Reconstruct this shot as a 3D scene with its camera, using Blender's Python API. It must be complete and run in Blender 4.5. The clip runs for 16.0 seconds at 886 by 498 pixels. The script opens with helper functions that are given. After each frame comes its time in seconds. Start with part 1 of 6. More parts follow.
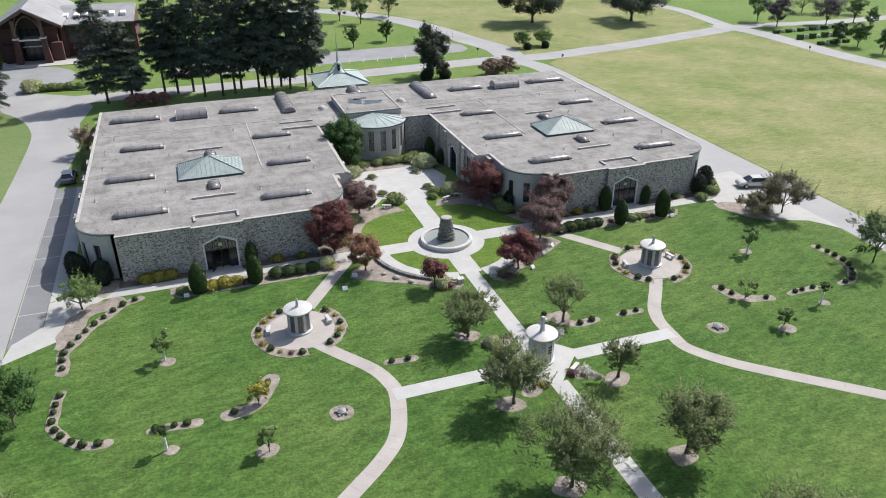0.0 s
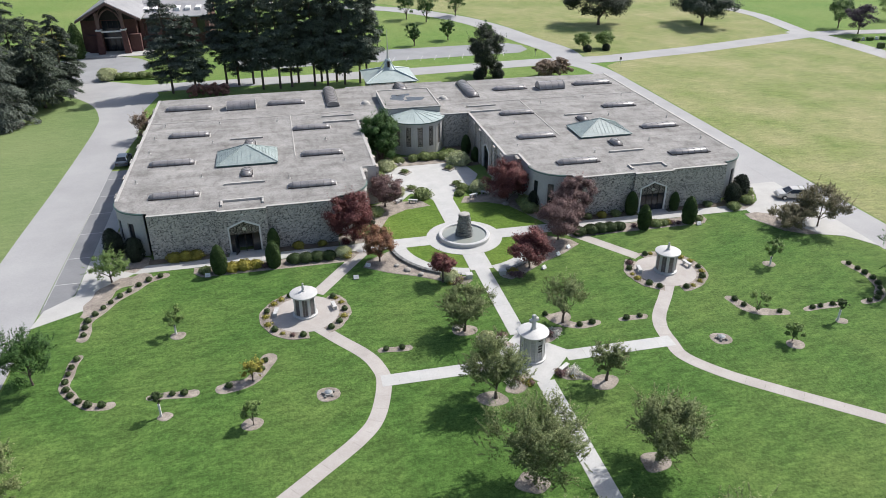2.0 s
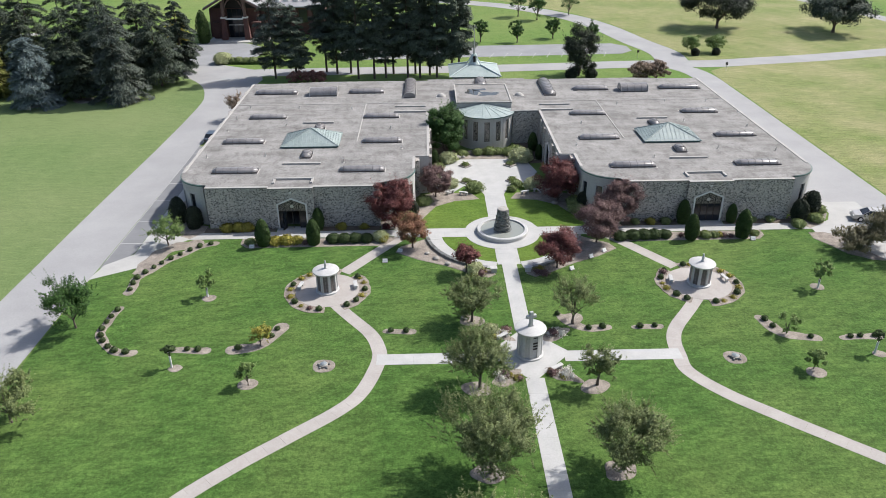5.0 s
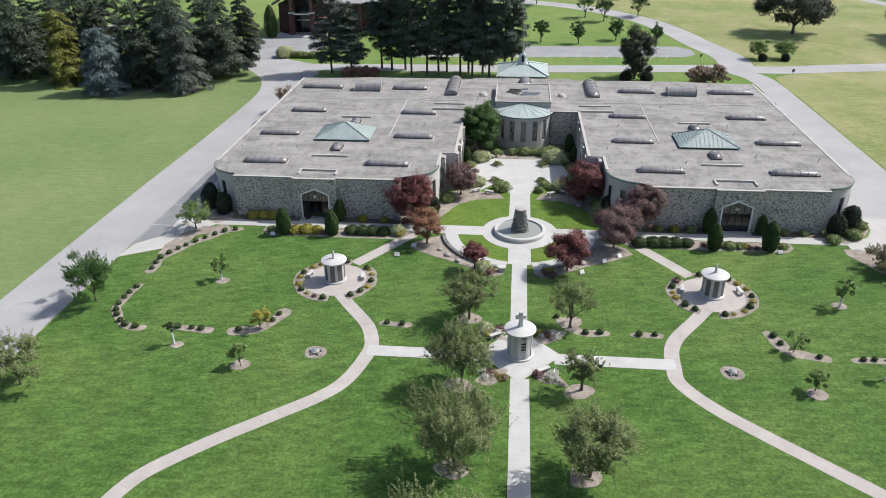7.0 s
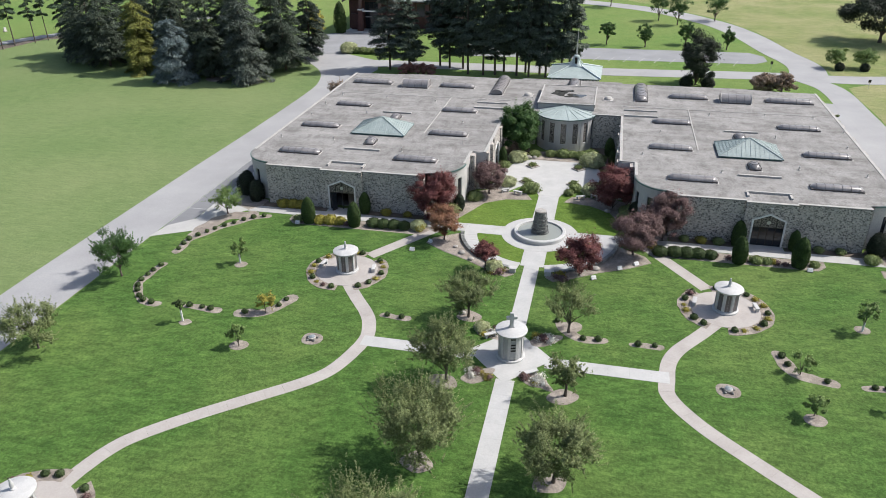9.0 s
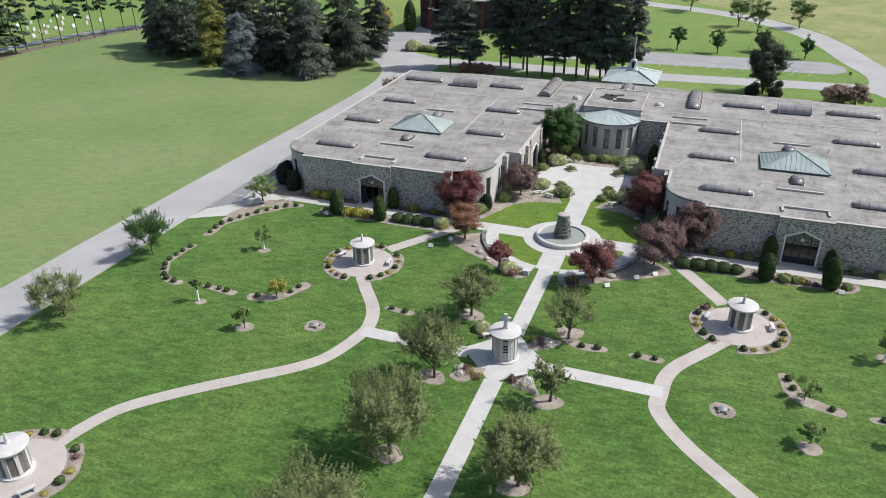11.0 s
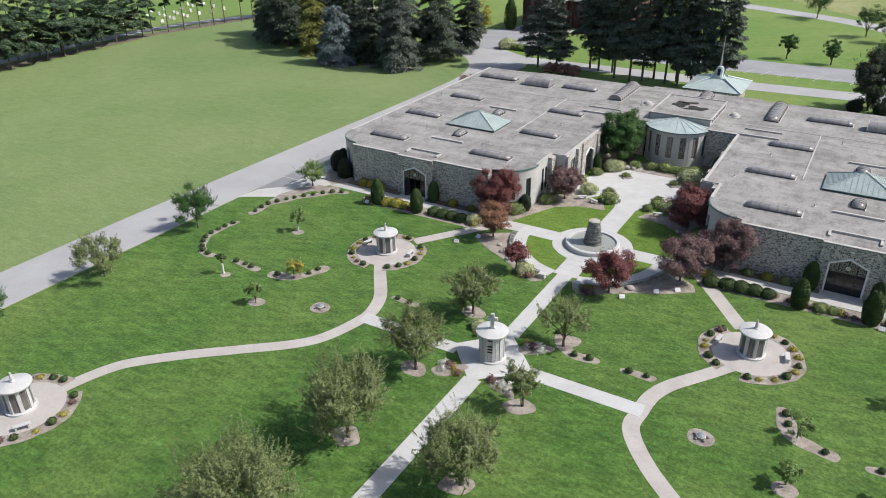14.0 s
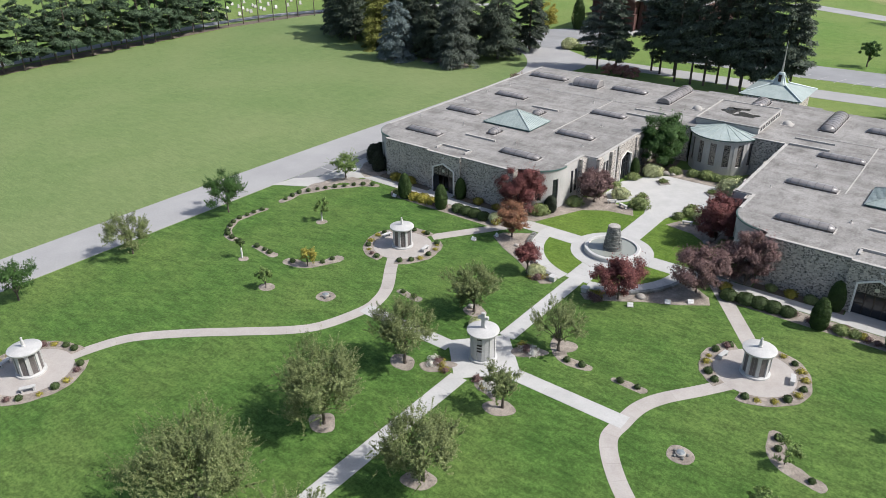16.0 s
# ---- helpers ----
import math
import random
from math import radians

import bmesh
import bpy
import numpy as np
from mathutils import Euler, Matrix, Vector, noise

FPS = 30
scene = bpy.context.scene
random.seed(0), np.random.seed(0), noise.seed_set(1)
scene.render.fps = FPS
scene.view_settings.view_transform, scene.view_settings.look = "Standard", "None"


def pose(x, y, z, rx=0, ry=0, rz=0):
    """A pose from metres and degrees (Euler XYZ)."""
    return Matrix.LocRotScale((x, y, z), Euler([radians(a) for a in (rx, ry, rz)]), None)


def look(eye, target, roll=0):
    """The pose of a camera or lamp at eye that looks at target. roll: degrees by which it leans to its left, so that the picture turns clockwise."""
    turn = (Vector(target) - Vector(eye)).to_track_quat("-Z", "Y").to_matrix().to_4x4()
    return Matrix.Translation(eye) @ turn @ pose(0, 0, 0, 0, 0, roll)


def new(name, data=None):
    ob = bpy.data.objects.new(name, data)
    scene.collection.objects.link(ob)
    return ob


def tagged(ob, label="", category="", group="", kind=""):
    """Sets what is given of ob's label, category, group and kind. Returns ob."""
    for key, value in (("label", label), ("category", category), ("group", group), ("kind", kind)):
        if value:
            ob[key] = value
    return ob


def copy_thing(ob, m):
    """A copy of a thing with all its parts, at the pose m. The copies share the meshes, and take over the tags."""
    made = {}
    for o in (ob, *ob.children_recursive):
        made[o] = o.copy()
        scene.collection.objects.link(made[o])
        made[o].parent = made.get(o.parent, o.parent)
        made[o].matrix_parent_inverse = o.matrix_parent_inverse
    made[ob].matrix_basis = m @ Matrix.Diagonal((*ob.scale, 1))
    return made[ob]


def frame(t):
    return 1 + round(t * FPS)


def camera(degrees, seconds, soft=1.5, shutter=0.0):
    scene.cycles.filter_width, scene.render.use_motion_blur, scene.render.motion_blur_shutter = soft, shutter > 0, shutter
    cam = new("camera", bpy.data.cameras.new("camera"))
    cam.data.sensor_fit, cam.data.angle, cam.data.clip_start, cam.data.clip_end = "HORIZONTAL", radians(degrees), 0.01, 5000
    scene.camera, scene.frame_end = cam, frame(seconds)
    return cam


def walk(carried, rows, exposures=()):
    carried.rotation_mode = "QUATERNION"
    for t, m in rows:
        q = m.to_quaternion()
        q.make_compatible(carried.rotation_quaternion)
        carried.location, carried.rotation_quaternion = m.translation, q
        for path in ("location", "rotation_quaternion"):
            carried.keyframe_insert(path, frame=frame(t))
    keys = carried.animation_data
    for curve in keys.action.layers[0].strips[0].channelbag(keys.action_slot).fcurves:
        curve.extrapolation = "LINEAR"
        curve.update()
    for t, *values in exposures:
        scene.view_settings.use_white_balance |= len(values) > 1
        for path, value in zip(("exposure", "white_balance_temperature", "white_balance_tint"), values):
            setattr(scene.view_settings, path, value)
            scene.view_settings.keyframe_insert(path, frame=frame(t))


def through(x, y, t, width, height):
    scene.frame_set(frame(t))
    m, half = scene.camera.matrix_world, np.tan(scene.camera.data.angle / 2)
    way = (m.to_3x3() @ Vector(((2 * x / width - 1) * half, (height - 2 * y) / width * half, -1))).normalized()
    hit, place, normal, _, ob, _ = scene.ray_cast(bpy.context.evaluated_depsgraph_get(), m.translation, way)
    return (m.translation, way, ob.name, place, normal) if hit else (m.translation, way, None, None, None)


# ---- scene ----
cam = camera(62.92, 16.0, soft=0.6)
# seconds, eye in metres, turn in degrees; the fountain stands at the origin, y runs north along the garden's axis
ROWS = [
    (0.0, -26.224, -72.246, 39.512, 62.402, 0.082, -19.492),
    (0.5, -24.646, -73.140, 39.519, 62.428, 0.122, -18.009),
    (1.0, -23.042, -74.013, 39.564, 62.437, 0.113, -16.293),
    (1.5, -21.361, -74.880, 39.604, 62.433, 0.162, -14.457),
    (2.0, -19.649, -75.670, 39.621, 62.435, 0.209, -12.642),
    (2.5, -17.933, -76.334, 39.635, 62.418, 0.254, -10.735),
    (3.0, -16.164, -76.948, 39.620, 62.402, 0.296, -8.647),
    (3.5, -14.347, -77.487, 39.593, 62.381, 0.343, -6.756),
    (4.0, -12.513, -77.952, 39.559, 62.346, 0.397, -4.883),
    (6.5, -3.137, -78.862, 39.237, 62.373, 0.555, 3.790),
    (7.0, -1.214, -78.800, 39.212, 62.387, 0.592, 5.568),
    (7.5, 0.704, -78.680, 39.169, 62.407, 0.598, 7.277),
    (8.0, 2.604, -78.519, 39.109, 62.424, 0.614, 9.003),
    (8.5, 4.509, -78.300, 39.038, 62.447, 0.634, 10.835),
    (9.0, 6.414, -77.988, 38.940, 62.477, 0.631, 12.813),
    (11.5, 15.426, -75.696, 38.662, 62.595, 0.590, 21.960),
    (12.0, 17.176, -75.021, 38.592, 62.583, 0.594, 23.754),
    (12.5, 18.883, -74.313, 38.531, 62.578, 0.588, 25.564),
    (13.0, 20.611, -73.564, 38.473, 62.583, 0.598, 27.350),
    (13.5, 22.261, -72.747, 38.432, 62.601, 0.602, 29.109),
    (14.0, 23.903, -71.846, 38.377, 62.613, 0.586, 30.955),
    (14.5, 25.480, -70.894, 38.314, 62.609, 0.590, 32.794),
    (15.0, 27.036, -69.854, 38.228, 62.602, 0.588, 34.788),
    (15.5, 28.556, -68.766, 38.137, 62.588, 0.614, 36.539),
    (16.0, 30.003, -67.663, 38.050, 62.576, 0.632, 38.072),
]
walk(cam, [(t, pose(x, y, z, rx, ry, rz)) for t, x, y, z, rx, ry, rz in ROWS], exposures=[(0.0, 0.77), (8.0, 0.755), (16.0, 0.69)])

# ---- light: a clear late-morning sky and one sun in the east-north-east
SUN_EL, SUN_AZ = radians(48), radians(66)  # azimuth clockwise from north (+y)
world = bpy.data.worlds.new("sky")
scene.world = world
world.use_nodes = True
wn = world.node_tree
sky = wn.nodes.new("ShaderNodeTexSky")
sky.sky_type = "NISHITA"
sky.sun_disc = False
sky.sun_elevation, sky.sun_rotation = SUN_EL, SUN_AZ
sky.air_density, sky.dust_density, sky.ozone_density = 1.0, 2.5, 1.0
wn.links.new(sky.outputs[0], wn.nodes["Background"].inputs[0])
wn.nodes["Background"].inputs[1].default_value = 0.088
sun_data = bpy.data.lights.new("sun", "SUN")
sun_data.energy, sun_data.angle, sun_data.color = 3.15, radians(0.6), (1.0, 0.965, 0.92)
sun = new("sun", sun_data)
to_sun = Vector((math.sin(SUN_AZ) * math.cos(SUN_EL), math.cos(SUN_AZ) * math.cos(SUN_EL), math.sin(SUN_EL)))
sun.matrix_world = look(to_sun * 300, (0, 0, 0))

# ---- materials
def material(name):
    m = bpy.data.materials.new(name)
    m.use_nodes = True
    return m, m.node_tree.nodes, m.node_tree.links, m.node_tree.nodes["Principled BSDF"]


def link_noise(m, scale, detail=4.0, rough=0.6, stretch=(1, 1, 1)):
    nodes, links = m.node_tree.nodes, m.node_tree.links
    tc = nodes.new("ShaderNodeNewGeometry")
    mp = nodes.new("ShaderNodeMapping")
    mp.inputs["Scale"].default_value = stretch
    links.new(tc.outputs["Position"], mp.inputs["Vector"])
    nz = nodes.new("ShaderNodeTexNoise")
    nz.inputs["Scale"].default_value, nz.inputs["Detail"].default_value, nz.inputs["Roughness"].default_value = scale, detail, rough
    links.new(mp.outputs[0], nz.inputs["Vector"])
    return nz.outputs["Fac"]


def ramp(m, fac, stops):
    node = m.node_tree.nodes.new("ShaderNodeValToRGB")
    el = node.color_ramp.elements
    while len(el) < len(stops):
        el.new(0.5)
    for e, (pos, col) in zip(el, stops):
        e.position, e.color = pos, (*col, 1)
    m.node_tree.links.new(fac, node.inputs[0])
    return node.outputs[0]


def mix(m, a, b, fac, mode="MIX"):
    node = m.node_tree.nodes.new("ShaderNodeMix")
    node.data_type, node.blend_type = "RGBA", mode
    for sock, v in ((node.inputs[0], fac), (node.inputs[6], a), (node.inputs[7], b)):
        if isinstance(v, (int, float)):
            sock.default_value = v
        elif isinstance(v, tuple):
            sock.default_value = (*v, 1)
        else:
            m.node_tree.links.new(v, sock)
    return node.outputs[2]


def bump(m, height, strength=0.3, distance=0.02):
    b = m.node_tree.nodes.new("ShaderNodeBump")
    b.inputs["Strength"].default_value, b.inputs["Distance"].default_value = strength, distance
    m.node_tree.links.new(height, b.inputs["Height"])
    m.node_tree.links.new(b.outputs[0], m.node_tree.nodes["Principled BSDF"].inputs["Normal"])


def surface(name, low, high, big=0.3, fine=6.0, rough=0.85, metal=0.0, relief=0.25, spread=(0.3, 0.7), depth=0.02, per_piece=0.0, grit=0.55):
    """Two-scale mottled surface between two colours, with fine relief."""
    m, nodes, links, bsdf = material(name)
    a = link_noise(m, big, 5)
    b = link_noise(m, fine, 6, 0.7)
    col = ramp(m, a, [(spread[0], low), (spread[1], high)])
    col = mix(m, col, ramp(m, b, [(0.3, (0.55, 0.55, 0.55)), (0.7, (1.25, 1.25, 1.25))]), grit, "MULTIPLY")
    if per_piece:
        info = nodes.new("ShaderNodeObjectInfo")
        col = mix(m, col, ramp(m, info.outputs["Random"], [(0.0, (1 - per_piece,) * 3), (1.0, (1 + per_piece,) * 3)]), 1.0, "MULTIPLY")
    links.new(col, bsdf.inputs["Base Color"])
    bsdf.inputs["Roughness"].default_value, bsdf.inputs["Metallic"].default_value = rough, metal
    if relief:
        bump(m, b, relief, depth)
    return m


def grass(name, dark, light, dry, dry_amount=0.5, stripe=0.0, stripe_turn=0.0, patch=0.06, tufts=0.8):
    """Mown turf: broad dry patches, clumps, tufts and faint mower lines."""
    m, nodes, links, bsdf = material(name)
    a = link_noise(m, patch, 6, 0.62)
    mid = link_noise(m, 0.5, 6, 0.72)
    tuft = link_noise(m, 3.2, 5, 0.75)
    fine = link_noise(m, 11.0, 5, 0.8)
    swath = link_noise(m, 1.1, 5, 0.7, (0.35, 1.5, 1.0))
    col = ramp(m, mid, [(0.28, dark), (0.74, light)])
    col = mix(m, col, dry, ramp(m, a, [(0.5 - 0.16 * dry_amount, (0, 0, 0)), (0.75, (dry_amount,) * 3)]))
    col = mix(m, col, ramp(m, tuft, [(0.32, (0.45, 0.48, 0.45)), (0.68, (1.45, 1.4, 1.4))]), tufts, "MULTIPLY")
    col = mix(m, col, ramp(m, fine, [(0.25, (0.5, 0.5, 0.5)), (0.75, (1.45, 1.45, 1.45))]), 0.75 * tufts, "MULTIPLY")
    col = mix(m, col, ramp(m, swath, [(0.34, (0.72, 0.75, 0.7)), (0.66, (1.28, 1.25, 1.25))]), tufts, "MULTIPLY")
    if stripe:
        tc = nodes.new("ShaderNodeNewGeometry")
        mp = nodes.new("ShaderNodeMapping")
        mp.inputs["Rotation"].default_value = (0, 0, radians(stripe_turn))
        links.new(tc.outputs["Position"], mp.inputs["Vector"])
        w = nodes.new("ShaderNodeTexWave")
        w.inputs["Scale"].default_value, w.inputs["Distortion"].default_value, w.inputs["Detail"].default_value, w.inputs["Detail Scale"].default_value = 0.24, 5.0, 4, 0.6
        links.new(mp.outputs[0], w.inputs["Vector"])
        col = mix(m, col, ramp(m, w.outputs["Fac"], [(0.2, (1 - stripe,) * 3), (0.8, (1 + stripe,) * 3)]), 1.0, "MULTIPLY")
    links.new(col, bsdf.inputs["Base Color"])
    bsdf.inputs["Roughness"].default_value = 0.95
    bsdf.inputs["Specular IOR Level"].default_value = 0.15
    bsdf.inputs["Sheen Weight"].default_value, bsdf.inputs["Sheen Roughness"].default_value = 0.14, 0.4
    bsdf.inputs["Sheen Tint"].default_value = (0.55, 0.85, 0.35, 1)
    bump(m, tuft, 0.7, 0.12)
    return m


def foliage(name, dark, light, through=0.35, tint=None):
    """Leaves that vary one from another and let some light through."""
    m, nodes, links, bsdf = material(name)
    geo = nodes.new("ShaderNodeNewGeometry")
    big = link_noise(m, 1.3, 4)
    between = lambda a, b, k: tuple(p + (q - p) * k for p, q in zip(a, b))
    stops = [(0.0, between(dark, light, 0.12)), (0.8, between(dark, light, 0.95))] + ([(1.0, between(light, tint, 0.6))] if tint else [])
    col = ramp(m, geo.outputs["Random Per Island"], stops)
    col = mix(m, col, ramp(m, big, [(0.3, (0.68, 0.68, 0.68)), (0.7, (1.32, 1.3, 1.28))]), 0.9, "MULTIPLY")
    links.new(col, bsdf.inputs["Base Color"])
    bsdf.inputs["Roughness"].default_value, bsdf.inputs["Specular IOR Level"].default_value = 0.6, 0.25
    tr = nodes.new("ShaderNodeBsdfTranslucent")
    links.new(col, tr.inputs[0])
    mx = nodes.new("ShaderNodeMixShader")
    mx.inputs[0].default_value = through * 0.75
    links.new(bsdf.outputs[0], mx.inputs[1])
    links.new(tr.outputs[0], mx.inputs[2])
    links.new(mx.outputs[0], nodes["Material Output"].inputs[0])
    return m


def stone_wall(name):
    """Fieldstone set in wide mortar joints."""
    m, nodes, links, bsdf = material(name)
    tc = nodes.new("ShaderNodeNewGeometry")
    warp = nodes.new("ShaderNodeTexNoise")
    warp.inputs["Scale"].default_value = 3.0
    links.new(tc.outputs["Position"], warp.inputs["Vector"])
    add = nodes.new("ShaderNodeMix")
    add.data_type, add.blend_type = "RGBA", "ADD"
    add.inputs[0].default_value = 0.12
    links.new(tc.outputs["Position"], add.inputs[6])
    links.new(warp.outputs["Color"], add.inputs[7])
    mp = nodes.new("ShaderNodeMapping")
    mp.inputs["Scale"].default_value = (1.0, 1.0, 1.25)
    links.new(add.outputs[2], mp.inputs["Vector"])
    cell = nodes.new("ShaderNodeTexVoronoi")
    cell.inputs["Scale"].default_value = 5.6
    links.new(mp.outputs[0], cell.inputs["Vector"])
    edge = nodes.new("ShaderNodeTexVoronoi")
    edge.feature = "DISTANCE_TO_EDGE"
    edge.inputs["Scale"].default_value = 5.6
    links.new(mp.outputs[0], edge.inputs["Vector"])
    sep = nodes.new("ShaderNodeSeparateColor")
    links.new(cell.outputs["Color"], sep.inputs[0])
    col = ramp(m, sep.outputs[0], [(0.0, (0.085, 0.08, 0.078)), (0.22, (0.22, 0.204, 0.19)), (0.46, (0.42, 0.387, 0.352)), (0.8, (0.66, 0.61, 0.555)), (1.0, (0.4, 0.383, 0.37))])
    col = mix(m, col, ramp(m, link_noise(m, 14, 5), [(0.3, (0.7, 0.7, 0.7)), (0.7, (1.2, 1.2, 1.2))]), 0.7, "MULTIPLY")
    joint = ramp(m, edge.outputs["Distance"], [(0.02, (0, 0, 0)), (0.085, (1, 1, 1))])
    col = mix(m, (0.54, 0.505, 0.46), col, joint)
    links.new(col, bsdf.inputs["Base Color"])
    bsdf.inputs["Roughness"].default_value = 0.9
    bump(m, joint, 0.8, 0.04)
    return m


LAWN = grass("garden_lawn", (0.035, 0.082, 0.017), (0.09, 0.174, 0.040), (0.168, 0.212, 0.068), 0.5, 0.05, 62, 0.06, 0.85)
COURT_TURF = grass("court_turf", (0.062, 0.115, 0.016), (0.125, 0.205, 0.036), (0.17, 0.22, 0.05), 0.4, 0.0, 0, 0.1, 0.6)
FIELD_E = grass("dry_meadow", (0.115, 0.162, 0.05), (0.22, 0.252, 0.088), (0.335, 0.30, 0.175), 0.95, 0.0, 20, 0.07, 0.75)
FIELD_W = grass("mown_field", (0.11, 0.165, 0.062), (0.157, 0.215, 0.084), (0.205, 0.238, 0.112), 0.7, 0.0, 80, 0.035, 0.4)
FAR_GRASS = grass("park_grass", (0.085, 0.16, 0.035), (0.14, 0.22, 0.055), (0.27, 0.27, 0.11), 0.6, 0.0, 10, 0.02, 0.5)
CONCRETE = surface("path_concrete", (0.39, 0.39, 0.385), (0.465, 0.463, 0.456), 0.5, 8, 0.9, 0, 0.15, per_piece=0.025, grit=0.22)
PAVING = surface("walk_concrete", (0.37, 0.365, 0.355), (0.45, 0.445, 0.43), 0.35, 8, 0.9, 0, 0.15, per_piece=0.025, grit=0.22)
PINKISH = surface("brushed_tan_concrete", (0.345, 0.318, 0.298), (0.415, 0.388, 0.366), 0.5, 8, 0.9, 0, 0.15, per_piece=0.03, grit=0.22)
ASPHALT = surface("worn_asphalt", (0.28, 0.28, 0.285), (0.35, 0.35, 0.352), 0.12, 5, 0.9, 0, 0.2, grit=0.22)
LOT = surface("grey_car_park_asphalt", (0.22, 0.225, 0.235), (0.28, 0.285, 0.295), 0.2, 5, 0.9, 0, 0.2, grit=0.22)
ASPHALT_NEW = surface("dark_asphalt", (0.165, 0.17, 0.178), (0.225, 0.228, 0.238), 0.2, 5, 0.9, 0, 0.2, grit=0.22)
MULCH = surface("bark_mulch", (0.19, 0.162, 0.138), (0.375, 0.33, 0.288), 0.9, 7, 0.95, 0, 0.9, depth=0.08, grit=0.8)
# soil colour that already holds the shade by walls and under pines
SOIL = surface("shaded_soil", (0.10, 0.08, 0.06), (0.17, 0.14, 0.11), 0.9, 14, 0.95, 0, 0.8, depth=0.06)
ROOFING = surface("weathered_roof_gravel", (0.225, 0.219, 0.211), (0.318, 0.31, 0.30), 0.22, 7.0, 0.95, 0, 0.5, (0.33, 0.68))
rb = ROOFING.node_tree.nodes["Principled BSDF"]
old = rb.inputs["Base Color"].links[0].from_socket
stain = ramp(ROOFING, link_noise(ROOFING, 0.75, 8, 0.75, (1.0, 0.5, 1.0)), [(0.36, (0.62, 0.6, 0.59)), (0.5, (1.0, 1.0, 1.0)), (0.68, (1.16, 1.15, 1.14))])
streak = ramp(ROOFING, link_noise(ROOFING, 0.35, 7, 0.7, (0.45, 1.6, 1.0)), [(0.38, (0.74, 0.725, 0.71)), (0.5, (1.0, 1.0, 1.0)), (0.66, (1.14, 1.13, 1.12))])
grit = ramp(ROOFING, link_noise(ROOFING, 4.5, 6, 0.8), [(0.36, (0.62, 0.61, 0.6)), (0.52, (1.0, 1.0, 1.0))])
ROOFING.node_tree.links.new(mix(ROOFING, mix(ROOFING, mix(ROOFING, old, streak, 0.8, "MULTIPLY"), stain, 0.75, "MULTIPLY"), grit, 0.8, "MULTIPLY"), rb.inputs["Base Color"])
COPING = surface("roof_coping", (0.36, 0.35, 0.33), (0.46, 0.44, 0.42), 0.6, 6, 0.85, 0, 0.15)
PRECAST = surface("precast_concrete", (0.40, 0.395, 0.385), (0.49, 0.48, 0.465), 0.6, 10, 0.85, 0, 0.15)
GRANITE = surface("pale_granite", (0.44, 0.44, 0.435), (0.54, 0.535, 0.525), 1.2, 22, 0.5, 0, 0.05)
DARK_GRANITE = surface("dark_niche_granite", (0.10, 0.09, 0.088), (0.16, 0.145, 0.14), 1.5, 25, 0.3, 0, 0.03)
GREY_GRANITE = surface("grey_niche_granite", (0.38, 0.38, 0.39), (0.48, 0.48, 0.48), 1.5, 25, 0.35, 0, 0.03)
COPPER = surface("verdigris_copper", (0.29, 0.35, 0.34), (0.385, 0.445, 0.432), 0.7, 5, 0.55, 0.0, 0.1)
COPPER_DARK = surface("dark_verdigris", (0.06, 0.12, 0.11), (0.10, 0.17, 0.155), 0.7, 5, 0.55, 0.0, 0.1)
SPIRE_MAT = surface("painted_spire", (0.42, 0.50, 0.50), (0.55, 0.61, 0.60), 0.7, 5, 0.5, 0, 0.05)
DOME = surface("weathered_acrylic", (0.18, 0.172, 0.173), (0.29, 0.277, 0.277), 0.8, 5, 0.28, 0.0, 0.05)
DOME_DARK = surface("skylight_frame", (0.07, 0.065, 0.065), (0.12, 0.11, 0.11), 0.8, 5, 0.5, 0.3, 0.05)
WHITE_TRIM = surface("white_trim", (0.70, 0.69, 0.67), (0.80, 0.79, 0.77), 1.0, 8, 0.6, 0, 0.05)
BRONZE = surface("dark_bronze", (0.02, 0.018, 0.016), (0.035, 0.03, 0.028), 1.5, 8, 0.4, 0.5, 0.05)
BARK = surface("bark", (0.07, 0.055, 0.045), (0.15, 0.12, 0.10), 1.5, 12, 0.95, 0, 0.8, depth=0.04)
BRICK_RED = surface("red_brick", (0.085, 0.04, 0.037), (0.13, 0.062, 0.055), 0.8, 9, 0.9, 0, 0.3)
TIMBER = surface("painted_timber", (0.13, 0.08, 0.07), (0.19, 0.115, 0.10), 0.8, 9, 0.7, 0, 0.1)
GREY_ROOF = surface("pale_membrane_roof", (0.22, 0.22, 0.23), (0.33, 0.33, 0.34), 0.2, 5, 0.8, 0, 0.1)
STONE = stone_wall("fieldstone_wall")
DARK_STONE = surface("dark_fountain_stone", (0.10, 0.105, 0.10), (0.25, 0.255, 0.245), 2.5, 9, 0.45, 0, 0.6, depth=0.03, per_piece=0.3)
SLATE = surface("blue_grey_slate", (0.16, 0.19, 0.21), (0.27, 0.30, 0.32), 2, 9, 0.5, 0, 0.3)
ROCK = surface("boulder", (0.25, 0.23, 0.21), (0.42, 0.40, 0.37), 1.5, 7, 0.9, 0, 0.6)
PLAQUE = surface("white_marker_stone", (0.62, 0.62, 0.62), (0.72, 0.72, 0.72), 2, 14, 0.6, 0, 0.05)
PAINT_LINE = surface("road_paint", (0.34, 0.34, 0.34), (0.46, 0.46, 0.455), 2, 10, 0.8, 0, 0.05)
TYRE = surface("tyre_rubber", (0.012, 0.012, 0.012), (0.025, 0.025, 0.025), 3, 20, 0.8, 0, 0.05)

